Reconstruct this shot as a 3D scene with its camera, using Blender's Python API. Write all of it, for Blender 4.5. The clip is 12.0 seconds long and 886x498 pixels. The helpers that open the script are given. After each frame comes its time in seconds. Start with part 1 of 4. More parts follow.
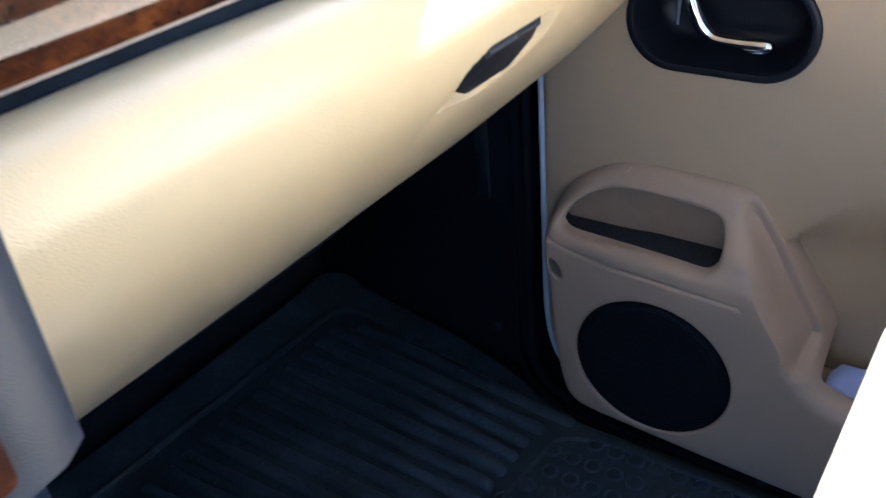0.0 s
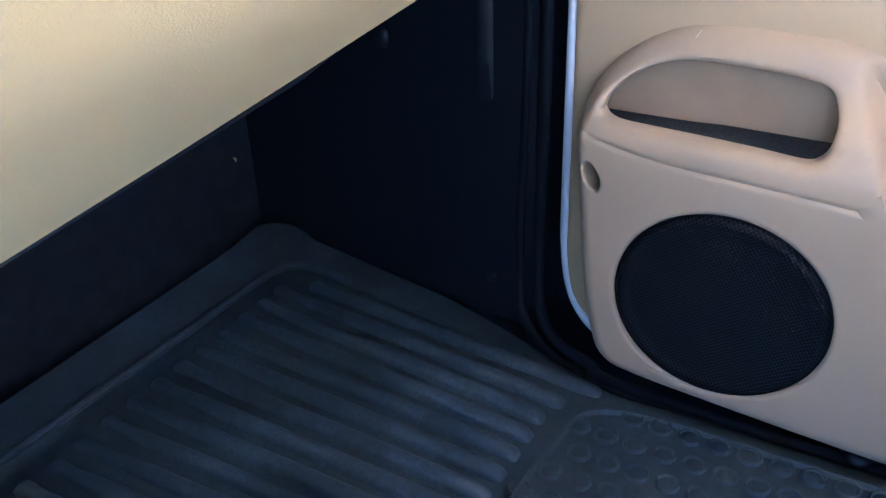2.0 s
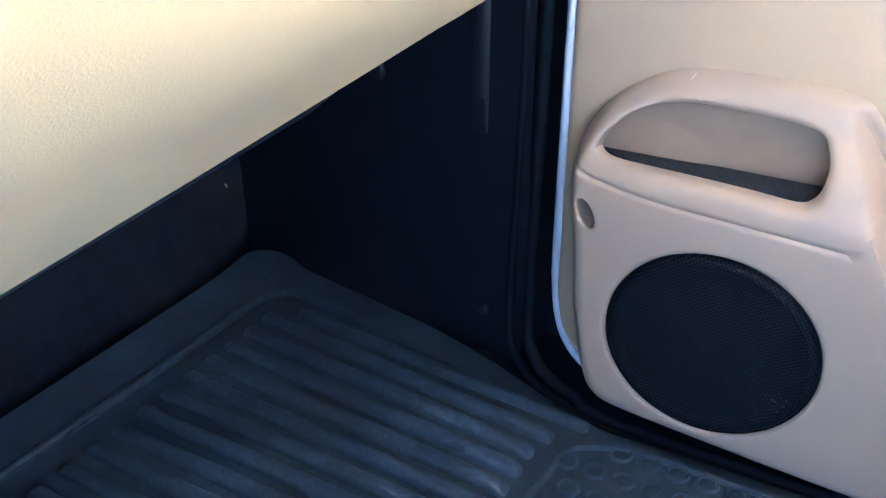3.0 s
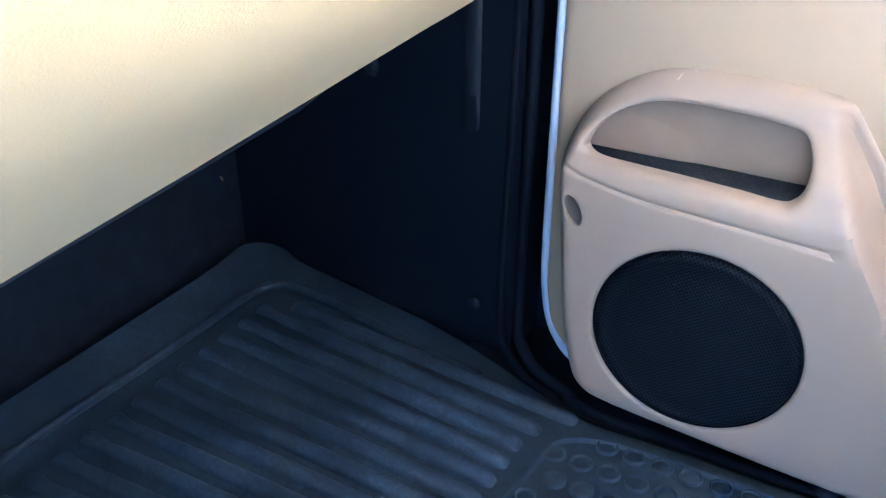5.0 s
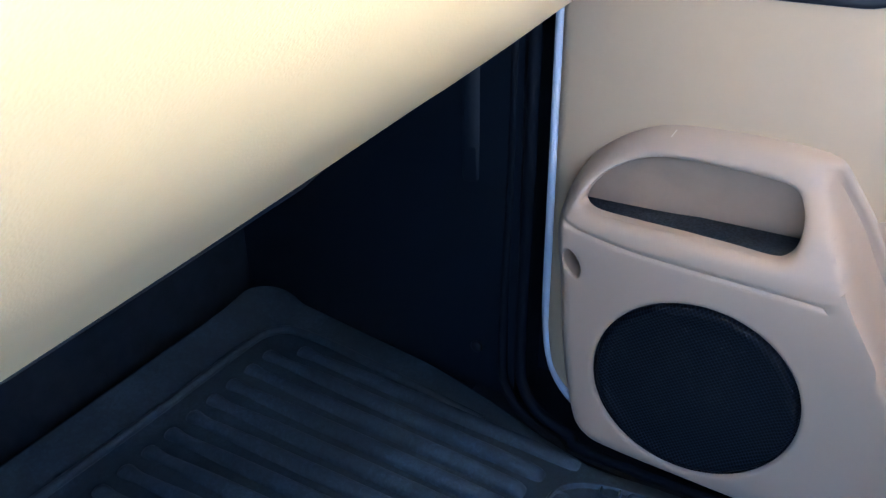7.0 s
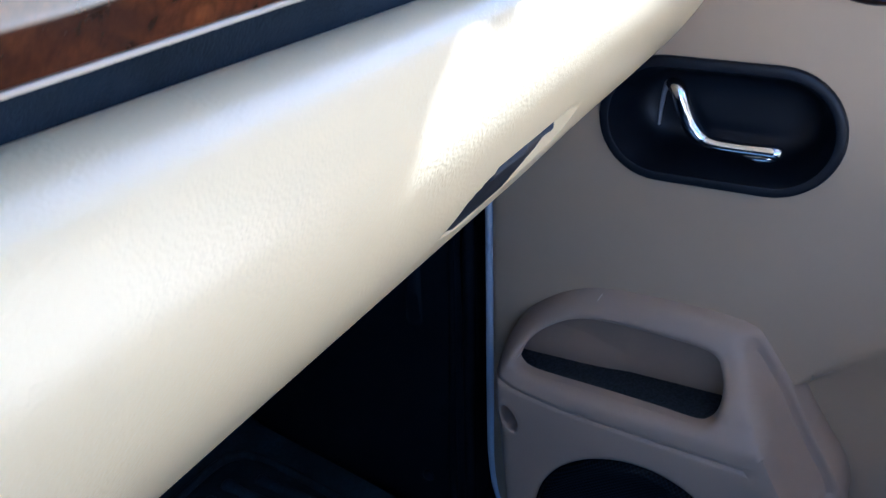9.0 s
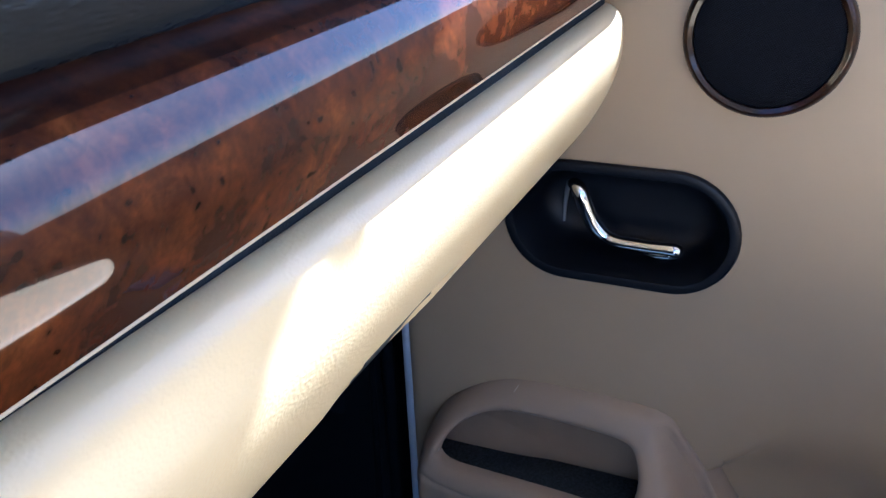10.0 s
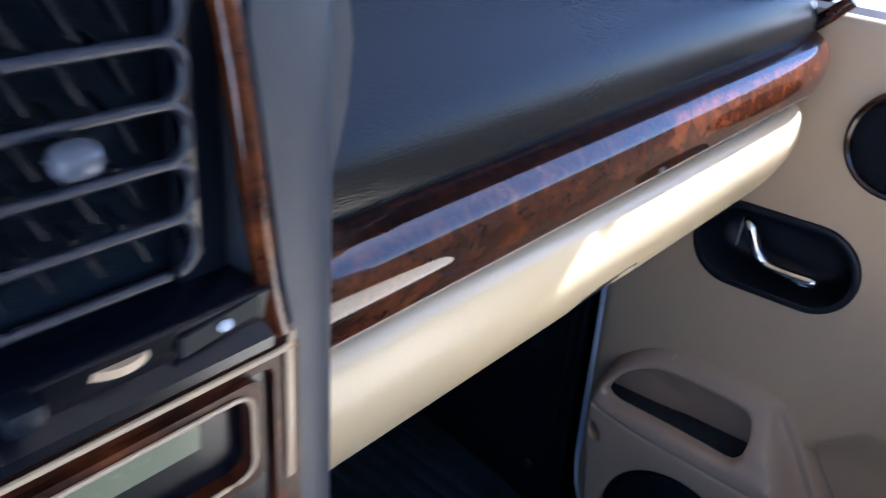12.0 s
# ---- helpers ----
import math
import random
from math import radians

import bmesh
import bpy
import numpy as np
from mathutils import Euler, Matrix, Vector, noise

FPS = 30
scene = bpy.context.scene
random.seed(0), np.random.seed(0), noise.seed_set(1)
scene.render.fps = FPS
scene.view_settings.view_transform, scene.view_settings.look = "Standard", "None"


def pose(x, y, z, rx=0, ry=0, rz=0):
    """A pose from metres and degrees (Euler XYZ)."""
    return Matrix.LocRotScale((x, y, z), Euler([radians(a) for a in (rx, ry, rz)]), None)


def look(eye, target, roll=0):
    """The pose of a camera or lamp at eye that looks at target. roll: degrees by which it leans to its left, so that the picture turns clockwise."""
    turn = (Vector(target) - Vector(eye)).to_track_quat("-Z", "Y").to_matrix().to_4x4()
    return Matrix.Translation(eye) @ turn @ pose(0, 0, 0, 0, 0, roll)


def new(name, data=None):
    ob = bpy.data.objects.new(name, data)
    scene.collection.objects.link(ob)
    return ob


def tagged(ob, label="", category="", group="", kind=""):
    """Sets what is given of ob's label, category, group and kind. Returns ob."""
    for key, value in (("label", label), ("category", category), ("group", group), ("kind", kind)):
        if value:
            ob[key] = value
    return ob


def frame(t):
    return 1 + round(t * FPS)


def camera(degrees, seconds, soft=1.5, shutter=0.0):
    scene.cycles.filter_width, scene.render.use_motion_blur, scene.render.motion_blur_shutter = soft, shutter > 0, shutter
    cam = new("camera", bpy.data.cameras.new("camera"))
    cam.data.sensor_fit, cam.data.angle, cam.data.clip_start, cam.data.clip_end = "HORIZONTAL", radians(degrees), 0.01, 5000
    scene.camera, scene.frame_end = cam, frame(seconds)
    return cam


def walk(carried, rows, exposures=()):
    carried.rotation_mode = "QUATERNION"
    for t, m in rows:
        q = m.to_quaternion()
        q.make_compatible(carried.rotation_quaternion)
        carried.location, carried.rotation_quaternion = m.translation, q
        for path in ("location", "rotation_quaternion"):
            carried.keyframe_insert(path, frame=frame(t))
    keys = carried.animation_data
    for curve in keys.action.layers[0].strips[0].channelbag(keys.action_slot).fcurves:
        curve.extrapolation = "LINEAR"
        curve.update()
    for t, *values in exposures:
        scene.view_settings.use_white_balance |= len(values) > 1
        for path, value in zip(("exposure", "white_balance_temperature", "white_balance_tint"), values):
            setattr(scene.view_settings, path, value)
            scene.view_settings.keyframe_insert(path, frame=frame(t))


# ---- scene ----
cam = camera(53.20, 12.0, soft=1.25, shutter=0.25)
PATH = [
    (0.0, pose(-0.7250, -0.4042, 0.7385, 0, 0, -52.66) @ pose(0, 0, 0, 57.76) @ pose(0, 0, 0, 0, 0, -5.57)),
    (0.2, pose(-0.6902, -0.3972, 0.7123, 0, 0, -55.24) @ pose(0, 0, 0, 57.07) @ pose(0, 0, 0, 0, 0, -5.04)),
    (0.5, pose(-0.6139, -0.3646, 0.6614, 0, 0, -61.30) @ pose(0, 0, 0, 56.06) @ pose(0, 0, 0, 0, 0, -2.41)),
    (0.8, look((-0.619, -0.318, 0.614), (0.864, 0.442, -0.493), 0.4)),
    (1.0, pose(-0.6487, -0.2829, 0.5684, 0, 0, -62.93) @ pose(0, 0, 0, 58.28) @ pose(0, 0, 0, 0, 0, 1.93)),
    (1.5, pose(-0.6414, -0.2473, 0.5588, 0, 0, -58.84) @ pose(0, 0, 0, 57.79) @ pose(0, 0, 0, 0, 0, -2.36)),
    (2.0, pose(-0.6376, -0.2516, 0.5240, 0, 0, -58.74) @ pose(0, 0, 0, 59.35) @ pose(0, 0, 0, 0, 0, -2.25)),
    (2.5, pose(-0.6374, -0.2512, 0.5250, 0, 0, -59.38) @ pose(0, 0, 0, 60.93) @ pose(0, 0, 0, 0, 0, -0.65)),
    (3.0, pose(-0.6434, -0.2407, 0.5316, 0, 0, -60.38) @ pose(0, 0, 0, 60.94) @ pose(0, 0, 0, 0, 0, -0.24)),
    (5.0, pose(-0.6462, -0.2520, 0.5392, 0, 0, -60.37) @ pose(0, 0, 0, 60.40) @ pose(0, 0, 0, 0, 0, 0.22)),
    (5.5, pose(-0.6437, -0.2536, 0.5430, 0, 0, -60.13) @ pose(0, 0, 0, 60.66) @ pose(0, 0, 0, 0, 0, 0.23)),
    (6.0, pose(-0.6500, -0.2532, 0.5460, 0, 0, -60.29) @ pose(0, 0, 0, 61.29) @ pose(0, 0, 0, 0, 0, 0.19)),
    (6.5, pose(-0.6489, -0.2510, 0.5557, 0, 0, -60.24) @ pose(0, 0, 0, 61.26) @ pose(0, 0, 0, 0, 0, -0.24)),
    (8.5, pose(-0.6071, -0.2610, 0.6641, 0, 0, -59.99) @ pose(0, 0, 0, 61.89) @ pose(0, 0, 0, 0, 0, -2.48)),
    (9.0, pose(-0.5980, -0.2729, 0.6880, 0, 0, -61.42) @ pose(0, 0, 0, 62.86) @ pose(0, 0, 0, 0, 0, -1.93)),
    (9.5, pose(-0.5780, -0.2796, 0.7181, 0, 0, -63.49) @ pose(0, 0, 0, 63.58) @ pose(0, 0, 0, 0, 0, -2.24)),
    (10.0, pose(-0.5647, -0.2894, 0.7393, 0, 0, -65.30) @ pose(0, 0, 0, 64.46) @ pose(0, 0, 0, 0, 0, -2.43)),
    (10.5, pose(-0.5453, -0.3109, 0.7653, 0, 0, -67.71) @ pose(0, 0, 0, 65.51) @ pose(0, 0, 0, 0, 0, -2.76)),
    (10.8, look((-0.5427, -0.3208, 0.7765), (0.3179, -0.0149, 0.3831), -2.23)),
    (11.0, pose(-0.5425, -0.3239, 0.7824, 0, 0, -70.71) @ pose(0, 0, 0, 66.52) @ pose(0, 0, 0, 0, 0, -1.50)),
    (11.2, pose(-0.5706, -0.3250, 0.7896, 0, 0, -69.05) @ pose(0, 0, 0, 66.12) @ pose(0, 0, 0, 0, 0, -0.13)),
    (11.5, pose(-0.6580, -0.3356, 0.8105, 0, 0, -62.65) @ pose(0, 0, 0, 64.91) @ pose(0, 0, 0, 0, 0, 3.02)),
    (11.7, pose(-0.7239, -0.3550, 0.8252, 0, 0, -58.29) @ pose(0, 0, 0, 64.16) @ pose(0, 0, 0, 0, 0, 4.13)),
    (12.0, pose(-0.8217, -0.3980, 0.8591, 0, 0, -51.78) @ pose(0, 0, 0, 63.37) @ pose(0, 0, 0, 0, 0, 4.03)),
]
EXPOSURES = [(0, 2.9, 5000, 14), (0.5, 2.7, 4700, 15), (1, 3.75, 5500, 15), (1.5, 4.3, 5450, 16), (2, 4.72, 5300, 15), (2.5, 5.05, 5150, 14), (5, 5.13, 5000, 13.5), (6.5, 4.78, 5050, 13.5), (8.5, 3.05, 4350, 15), (9, 2.55, 4300, 16), (9.5, 2.4, 4350, 16), (10, 2.5, 4800, 17), (11, 2.55, 4850, 15), (11.5, 2.35, 4800, 17), (12, 2.35, 4750, 18)]
walk(cam, PATH, EXPOSURES)

# ---- light ----
world = bpy.data.worlds.new("sky")
scene.world = world
world.use_nodes = True
wn = world.node_tree.nodes
sky = wn.new("ShaderNodeTexSky")
sky.sky_type = "NISHITA"
sky.sun_disc = False
SUN = Vector((0.525, -0.32, 1.0)).normalized()
sky.sun_elevation = math.asin(SUN.z)
sky.ozone_density = 2.2
sky.sun_rotation = math.atan2(SUN.x, SUN.y)
wn["Background"].inputs["Strength"].default_value = 0.075
world.node_tree.links.new(sky.outputs["Color"], wn["Background"].inputs["Color"])
sun = new("sun", bpy.data.lights.new("sun", "SUN"))
sun.data.energy = 5.0
sun.data.angle = radians(0.53)
sun.data.color = (1.0, 0.95, 0.87)
sun.matrix_world = look(SUN * 6, (0, 0, 0))


# ---- materials ----
def nodes_of(name):
    m = bpy.data.materials.new(name)
    m.use_nodes = True
    t = m.node_tree
    return m, t.nodes, t.links, t.nodes["Principled BSDF"]


def coords(n, l, scale=(1, 1, 1)):
    tc = n.new("ShaderNodeTexCoord")
    mp = n.new("ShaderNodeMapping")
    mp.inputs["Scale"].default_value = scale
    l.new(tc.outputs["Object"], mp.inputs["Vector"])
    return mp.outputs["Vector"]


def noise_tex(n, l, vec, scale, detail=4.0, rough=0.55, distort=0.0):
    t = n.new("ShaderNodeTexNoise")
    t.inputs["Scale"].default_value = scale
    t.inputs["Detail"].default_value = detail
    t.inputs["Roughness"].default_value = rough
    t.inputs["Distortion"].default_value = distort
    l.new(vec, t.inputs["Vector"])
    return t.outputs["Fac"]


def ramp(n, l, fac, stops):
    r = n.new("ShaderNodeValToRGB")
    els = r.color_ramp.elements
    while len(els) < len(stops):
        els.new(0.5)
    for e, (p, c) in zip(els, stops):
        e.position, e.color = p, (*c, 1)
    l.new(fac, r.inputs["Fac"])
    return r.outputs["Color"]


def bump(n, l, bsdf, height, strength, distance):
    b = n.new("ShaderNodeBump")
    b.inputs["Strength"].default_value = strength
    b.inputs["Distance"].default_value = distance
    l.new(height, b.inputs["Height"])
    l.new(b.outputs["Normal"], bsdf.inputs["Normal"])


def plain(name, color, rough, vary=0.12, big=6.0, grain=900.0, grain_depth=0.0002, rvary=0.08, metal=0.0, spec=0.5):
    """Moulded plastic, vinyl or cloth: two scales of variation and a fine grain."""
    m, n, l, b = nodes_of(name)
    v = coords(n, l)
    f1 = noise_tex(n, l, v, big, 5.0, 0.6)
    lo = tuple(c * (1 - vary) for c in color)
    hi = tuple(min(1, c * (1 + vary)) for c in color)
    l.new(ramp(n, l, f1, [(0.3, lo), (0.7, hi)]), b.inputs["Base Color"])
    f2 = noise_tex(n, l, v, big * 9, 3.0)
    mr = n.new("ShaderNodeMapRange")
    mr.inputs["To Min"].default_value = max(0.02, rough - rvary)
    mr.inputs["To Max"].default_value = min(1.0, rough + rvary)
    l.new(f2, mr.inputs["Value"])
    l.new(mr.outputs["Result"], b.inputs["Roughness"])
    b.inputs["Metallic"].default_value = metal
    b.inputs["Specular IOR Level"].default_value = spec
    if grain_depth:
        bump(n, l, b, noise_tex(n, l, v, grain, 2.0), 0.6, grain_depth)
    return m


def leather(name, color, rough, cell=420.0, depth=0.0005, stretch=(1, 1, 1), spec=0.5):
    """Grained leather: wrinkled cells over a soft mottling."""
    m, n, l, b = nodes_of(name)
    v = coords(n, l, stretch)
    v0 = coords(n, l)
    f1 = noise_tex(n, l, v0, 7.0, 5.0, 0.6)
    lo = tuple(c * 0.93 for c in color)
    hi = tuple(min(1, c * 1.05) for c in color)
    l.new(ramp(n, l, f1, [(0.3, lo), (0.7, hi)]), b.inputs["Base Color"])
    b.inputs["Roughness"].default_value = rough
    b.inputs["Specular IOR Level"].default_value = spec
    vo = n.new("ShaderNodeTexVoronoi")
    vo.feature = "SMOOTH_F1"
    vo.inputs["Scale"].default_value = cell
    nz = n.new("ShaderNodeTexNoise")
    nz.inputs["Scale"].default_value = cell * 0.5
    l.new(v, nz.inputs["Vector"])
    mx = n.new("ShaderNodeMix")
    mx.data_type = "VECTOR"
    mx.inputs["Factor"].default_value = 0.0008
    l.new(v, mx.inputs["A"])
    l.new(nz.outputs["Color"], mx.inputs["B"])
    l.new(mx.outputs["Result"], vo.inputs["Vector"])
    bump(n, l, b, vo.outputs["Distance"], 0.7, depth)
    return m


def walnut(name, tone=1.0, coat=1.0, gloss=0.02, spec=0.2):
    """Lacquered burr walnut: cloudy dark and amber figure, short fibres and dark pin knots under a clear coat."""
    m, n, l, b = nodes_of(name)
    v = coords(n, l, (1.0, 1.3, 1.3))

    def mixed(kind, fac, a, c):
        mx = n.new("ShaderNodeMix")
        mx.data_type, mx.blend_type = "RGBA", kind
        mx.inputs["Factor"].default_value = fac
        l.new(a, mx.inputs["A"])
        l.new(c, mx.inputs["B"])
        return mx.outputs["Result"]

    cloud = noise_tex(n, l, v, 38.0, 7.0, 0.66, 0.5)
    base = ramp(n, l, cloud, [(p, tuple(c * tone for c in col)) for p, col in ((0.28, (0.030, 0.009, 0.004)), (0.43, (0.075, 0.020, 0.007)), (0.57, (0.165, 0.042, 0.009)), (0.74, (0.350, 0.112, 0.022)))])
    fibre = noise_tex(n, l, coords(n, l, (1.0, 0.6, 0.6)), 260.0, 5.0, 0.7, 0.6)
    base = mixed("MULTIPLY", 0.85, base, ramp(n, l, fibre, [(0.30, (0.45, 0.40, 0.36)), (0.52, (1, 1, 1)), (0.75, (1.35, 1.3, 1.2))]))
    swirl = noise_tex(n, l, v, 140.0, 3.0, 0.6, 0.8)
    base = mixed("MULTIPLY", 0.8, base, ramp(n, l, swirl, [(0.28, (0.46, 0.38, 0.32)), (0.58, (1, 1, 1))]))
    wob = n.new("ShaderNodeTexNoise")
    wob.inputs["Scale"].default_value = 70.0
    l.new(v, wob.inputs["Vector"])
    mv = n.new("ShaderNodeMix")
    mv.data_type = "VECTOR"
    mv.inputs["Factor"].default_value = 0.012
    l.new(v, mv.inputs["A"])
    l.new(wob.outputs["Color"], mv.inputs["B"])
    for scale, size in ((58.0, 0.12), (125.0, 0.17)):
        vo = n.new("ShaderNodeTexVoronoi")
        vo.inputs["Scale"].default_value = scale
        l.new(mv.outputs["Result"], vo.inputs["Vector"])
        base = mixed("MULTIPLY", 0.9, base, ramp(n, l, vo.outputs["Distance"], [(size * 0.45, (0.10, 0.07, 0.06)), (size, (0.75, 0.7, 0.66)), (size * 1.7, (1, 1, 1))]))
    l.new(base, b.inputs["Base Color"])
    b.inputs["Roughness"].default_value = 0.4
    b.inputs["Specular IOR Level"].default_value = spec
    b.inputs["Coat Weight"].default_value = coat
    b.inputs["Coat Roughness"].default_value = gloss
    b.inputs["Coat IOR"].default_value = 1.56
    return m


def mesh_cloth(name, color, pitch):
    """Woven speaker cover: a fine lattice of dark holes."""
    m, n, l, b = nodes_of(name)
    v = coords(n, l, (0, 1, 1))
    vo = n.new("ShaderNodeTexVoronoi")
    vo.inputs["Scale"].default_value = 1.0 / pitch
    vo.inputs["Randomness"].default_value = 0.0
    sh = n.new("ShaderNodeMapping")
    sh.inputs["Rotation"].default_value = (radians(35), 0, 0)
    l.new(v, sh.inputs["Vector"])
    l.new(sh.outputs["Vector"], vo.inputs["Vector"])
    col = ramp(n, l, vo.outputs["Distance"], [(0.34, tuple(c * 0.15 for c in color)), (0.50, tuple(c * 1.7 for c in color))])
    l.new(col, b.inputs["Base Color"])
    b.inputs["Roughness"].default_value = 0.5
    b.inputs["Specular IOR Level"].default_value = 0.06
    bump(n, l, b, vo.outputs["Distance"], 0.8, 0.0006)
    return m


def dusty(name, color, dust):
    """Rubber with dry dust that clings in soft patches and fine specks."""
    m, n, l, b = nodes_of(name)
    v = coords(n, l)
    f1 = noise_tex(n, l, v, 9.0, 6.0, 0.65)
    f2 = noise_tex(n, l, v, 210.0, 5.0, 0.75)
    mx = n.new("ShaderNodeMath")
    mx.operation = "MULTIPLY_ADD"
    mx.inputs[1].default_value = 0.6
    l.new(f2, mx.inputs[0])
    l.new(f1, mx.inputs[2])
    l.new(ramp(n, l, mx.outputs["Value"], [(0.56, color), (0.82, tuple(0.6 * a + 0.4 * c for a, c in zip(color, dust))), (1.05, dust)]), b.inputs["Base Color"])
    b.inputs["Roughness"].default_value = 0.62
    b.inputs["Specular IOR Level"].default_value = 0.4
    bump(n, l, b, noise_tex(n, l, v, 500.0, 3.0), 0.6, 0.0004)
    return m


CARD = plain("door card vinyl", (0.405, 0.304, 0.190), 0.5, vary=0.05, grain=1500, grain_depth=0.00012)
LOWER = plain("moulded beige plastic", (0.352, 0.268, 0.196), 0.45, vary=0.04, grain=1800, grain_depth=0.0001)
CREAM = leather("cream vinyl", (0.86, 0.685, 0.385), 0.29, cell=950.0, depth=0.00020, spec=0.7)
SEAT = leather("cream seat leather", (0.82, 0.67, 0.42), 0.45, cell=330.0, depth=0.0005)
PAD = leather("black grained leather", (0.0180, 0.0186, 0.0176), 0.27, cell=700.0, depth=0.00020, stretch=(0.35, 1, 1.5), spec=0.22)
BLACK = plain("black plastic", (0.006, 0.009, 0.015), 0.45, vary=0.2, grain=1200, grain_depth=0.0001, spec=0.35)
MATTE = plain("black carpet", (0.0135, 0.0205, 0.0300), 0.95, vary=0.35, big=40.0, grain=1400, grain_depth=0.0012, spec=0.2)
# dusty rubber; the blue of reflected sky is put into these tones
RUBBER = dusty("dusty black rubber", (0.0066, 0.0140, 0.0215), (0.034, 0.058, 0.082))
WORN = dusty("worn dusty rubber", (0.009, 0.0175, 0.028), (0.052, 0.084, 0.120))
GREY = plain("charcoal dash plastic", (0.050, 0.057, 0.067), 0.45, vary=0.08, grain=1400, grain_depth=0.0002)
WOOD = walnut("burr walnut", 0.62, spec=0.05)
# dulled coat; added pale lines stand in for reflections on these frames
SATIN = walnut("satin walnut", 0.55, 0.12, 0.10)
DARKWOOD = walnut("dark walnut", 0.15, 0.7, 0.06)
# same walnut, darkened: shade on the strip's top put into its tone
TOPWOOD = walnut("upper walnut toned for shade", 0.24, 0.30, 0.03, 0.05)
CHROME = plain("chrome", (0.85, 0.86, 0.88), 0.10, vary=0.03, grain_depth=0, metal=1.0, rvary=0.05)
# thumbwheel and fleck colour; also painted reflections on the walnut edges
IVORY = plain("ivory, also reflection lines", (0.70, 0.51, 0.29), 0.3, vary=0.03, grain_depth=0)
PAINT = plain("pale blue grey car paint", (0.52, 0.57, 0.66), 0.3, vary=0.04, grain_depth=0)
SEAL = plain("seal rubber", (0.004, 0.006, 0.010), 0.7, vary=0.2, grain=1200, grain_depth=0.0001, spec=0.15)
GLOSS = plain("polished black plastic", (0.003, 0.004, 0.008), 0.24, vary=0.2, grain_depth=0, spec=0.5)
LINING = plain("speckled grey lining", (0.020, 0.026, 0.036), 0.9, vary=0.7, big=420.0, grain=900, grain_depth=0.0008, spec=0.2)
GRILLE = mesh_cloth("speaker mesh", (0.008, 0.010, 0.014), 0.0027)
TWEET = mesh_cloth("fine speaker mesh", (0.006, 0.007, 0.011), 0.0012)
BLUE = plain("pale blue plastic", (0.38, 0.46, 0.78), 0.35, vary=0.15, big=40, grain_depth=0)
LINER = plain("headliner cloth", (0.46, 0.42, 0.36), 0.9, vary=0.05, grain=700, grain_depth=0.0004)
CONCRETE = plain("concrete ground", (0.58, 0.55, 0.50), 0.9, vary=0.2, big=0.6, grain=60, grain_depth=0.002)
SCREEN = plain("grey green display", (0.24, 0.25, 0.14), 0.25, vary=0.1, big=30, grain_depth=0)
WHITE = plain("white mark", (0.85, 0.87, 0.9), 0.3, vary=0.02, grain_depth=0)


# ---- mesh helpers ----
def part(name, bm, material, parent=None, label="", smooth=True):
    me = bpy.data.meshes.new(name)
    bmesh.ops.recalc_face_normals(bm, faces=bm.faces)
    bm.to_mesh(me)
    bm.free()
    me.materials.append(material)
    if smooth:
        me.shade_smooth()
        me.set_sharp_from_angle(angle=radians(38))
    ob = new(name, me)
    if parent is not None:
        ob.parent = parent
    return tagged(ob, label)


def thing(name, label, category, group="", kind="", at=(0, 0, 0)):
    ob = new(name)
    ob.empty_display_size = 0.02
    return tagged(ob, label, category, group, kind)


def box(bm, lo, hi, bevel=0.0, seg=2):
    r = bmesh.ops.create_cube(bm, size=1.0)
    vs = r["verts"]
    for v in vs:
        v.co = Vector([lo[i] + (v.co[i] + 0.5) * (hi[i] - lo[i]) for i in range(3)])
    if bevel:
        es = list({e for v in vs for e in v.link_edges})
        bmesh.ops.bevel(bm, geom=es, offset=bevel, segments=seg, profile=0.5, affect="EDGES")
    return bm


def boxed(lo, hi, bevel=0.0, seg=2):
    return box(bmesh.new(), lo, hi, bevel, seg)


def loft(loops, close_ring=True, cap_start=False, cap_end=False, bm=None):
    """Skin a list of equally long loops of points."""
    bm = bm or bmesh.new()
    rows = [[bm.verts.new(p) for p in lp] for lp in loops]
    k = len(rows[0])
    for a, b in zip(rows, rows[1:]):
        for i in range(k if close_ring else k - 1):
            j = (i + 1) % k
            bm.faces.new((a[i], a[j], b[j], b[i]))
    if cap_start:
        bm.faces.new(rows[0])
    if cap_end:
        bm.faces.new(list(reversed(rows[-1])))
    return bm


def sweep(path, radius, sides=10, flat=1.0, bm=None, taper=None):
    """A tube along a path; flat squeezes it in the second direction."""
    pts = [Vector(p) for p in path]
    loops = []
    for i, p in enumerate(pts):
        d = (pts[min(i + 1, len(pts) - 1)] - pts[max(i - 1, 0)]).normalized()
        a = d.cross(Vector((1, 0, 0.02))).normalized()
        b = d.cross(a).normalized()
        r = radius * (taper[i] if taper else 1.0)
        loops.append([p + r * (math.cos(t) * a + flat * math.sin(t) * b) for t in [2 * math.pi * k / sides for k in range(sides)]])
    return loft(loops, True, True, True, bm)


def smooth_path(points, per=8):
    """Catmull-Rom through the points."""
    p = [Vector(q) for q in points]
    p = [2 * p[0] - p[1], *p, 2 * p[-1] - p[-2]]
    out = []
    for i in range(1, len(p) - 2):
        for k in range(per):
            t = k / per
            out.append(0.5 * (2 * p[i] + (p[i + 1] - p[i - 1]) * t + (2 * p[i - 1] - 5 * p[i] + 4 * p[i + 1] - p[i + 2]) * t * t + (3 * p[i] - p[i - 1] - 3 * p[i + 1] + p[i + 2]) * t ** 3))
    out.append(p[-2])
    return out


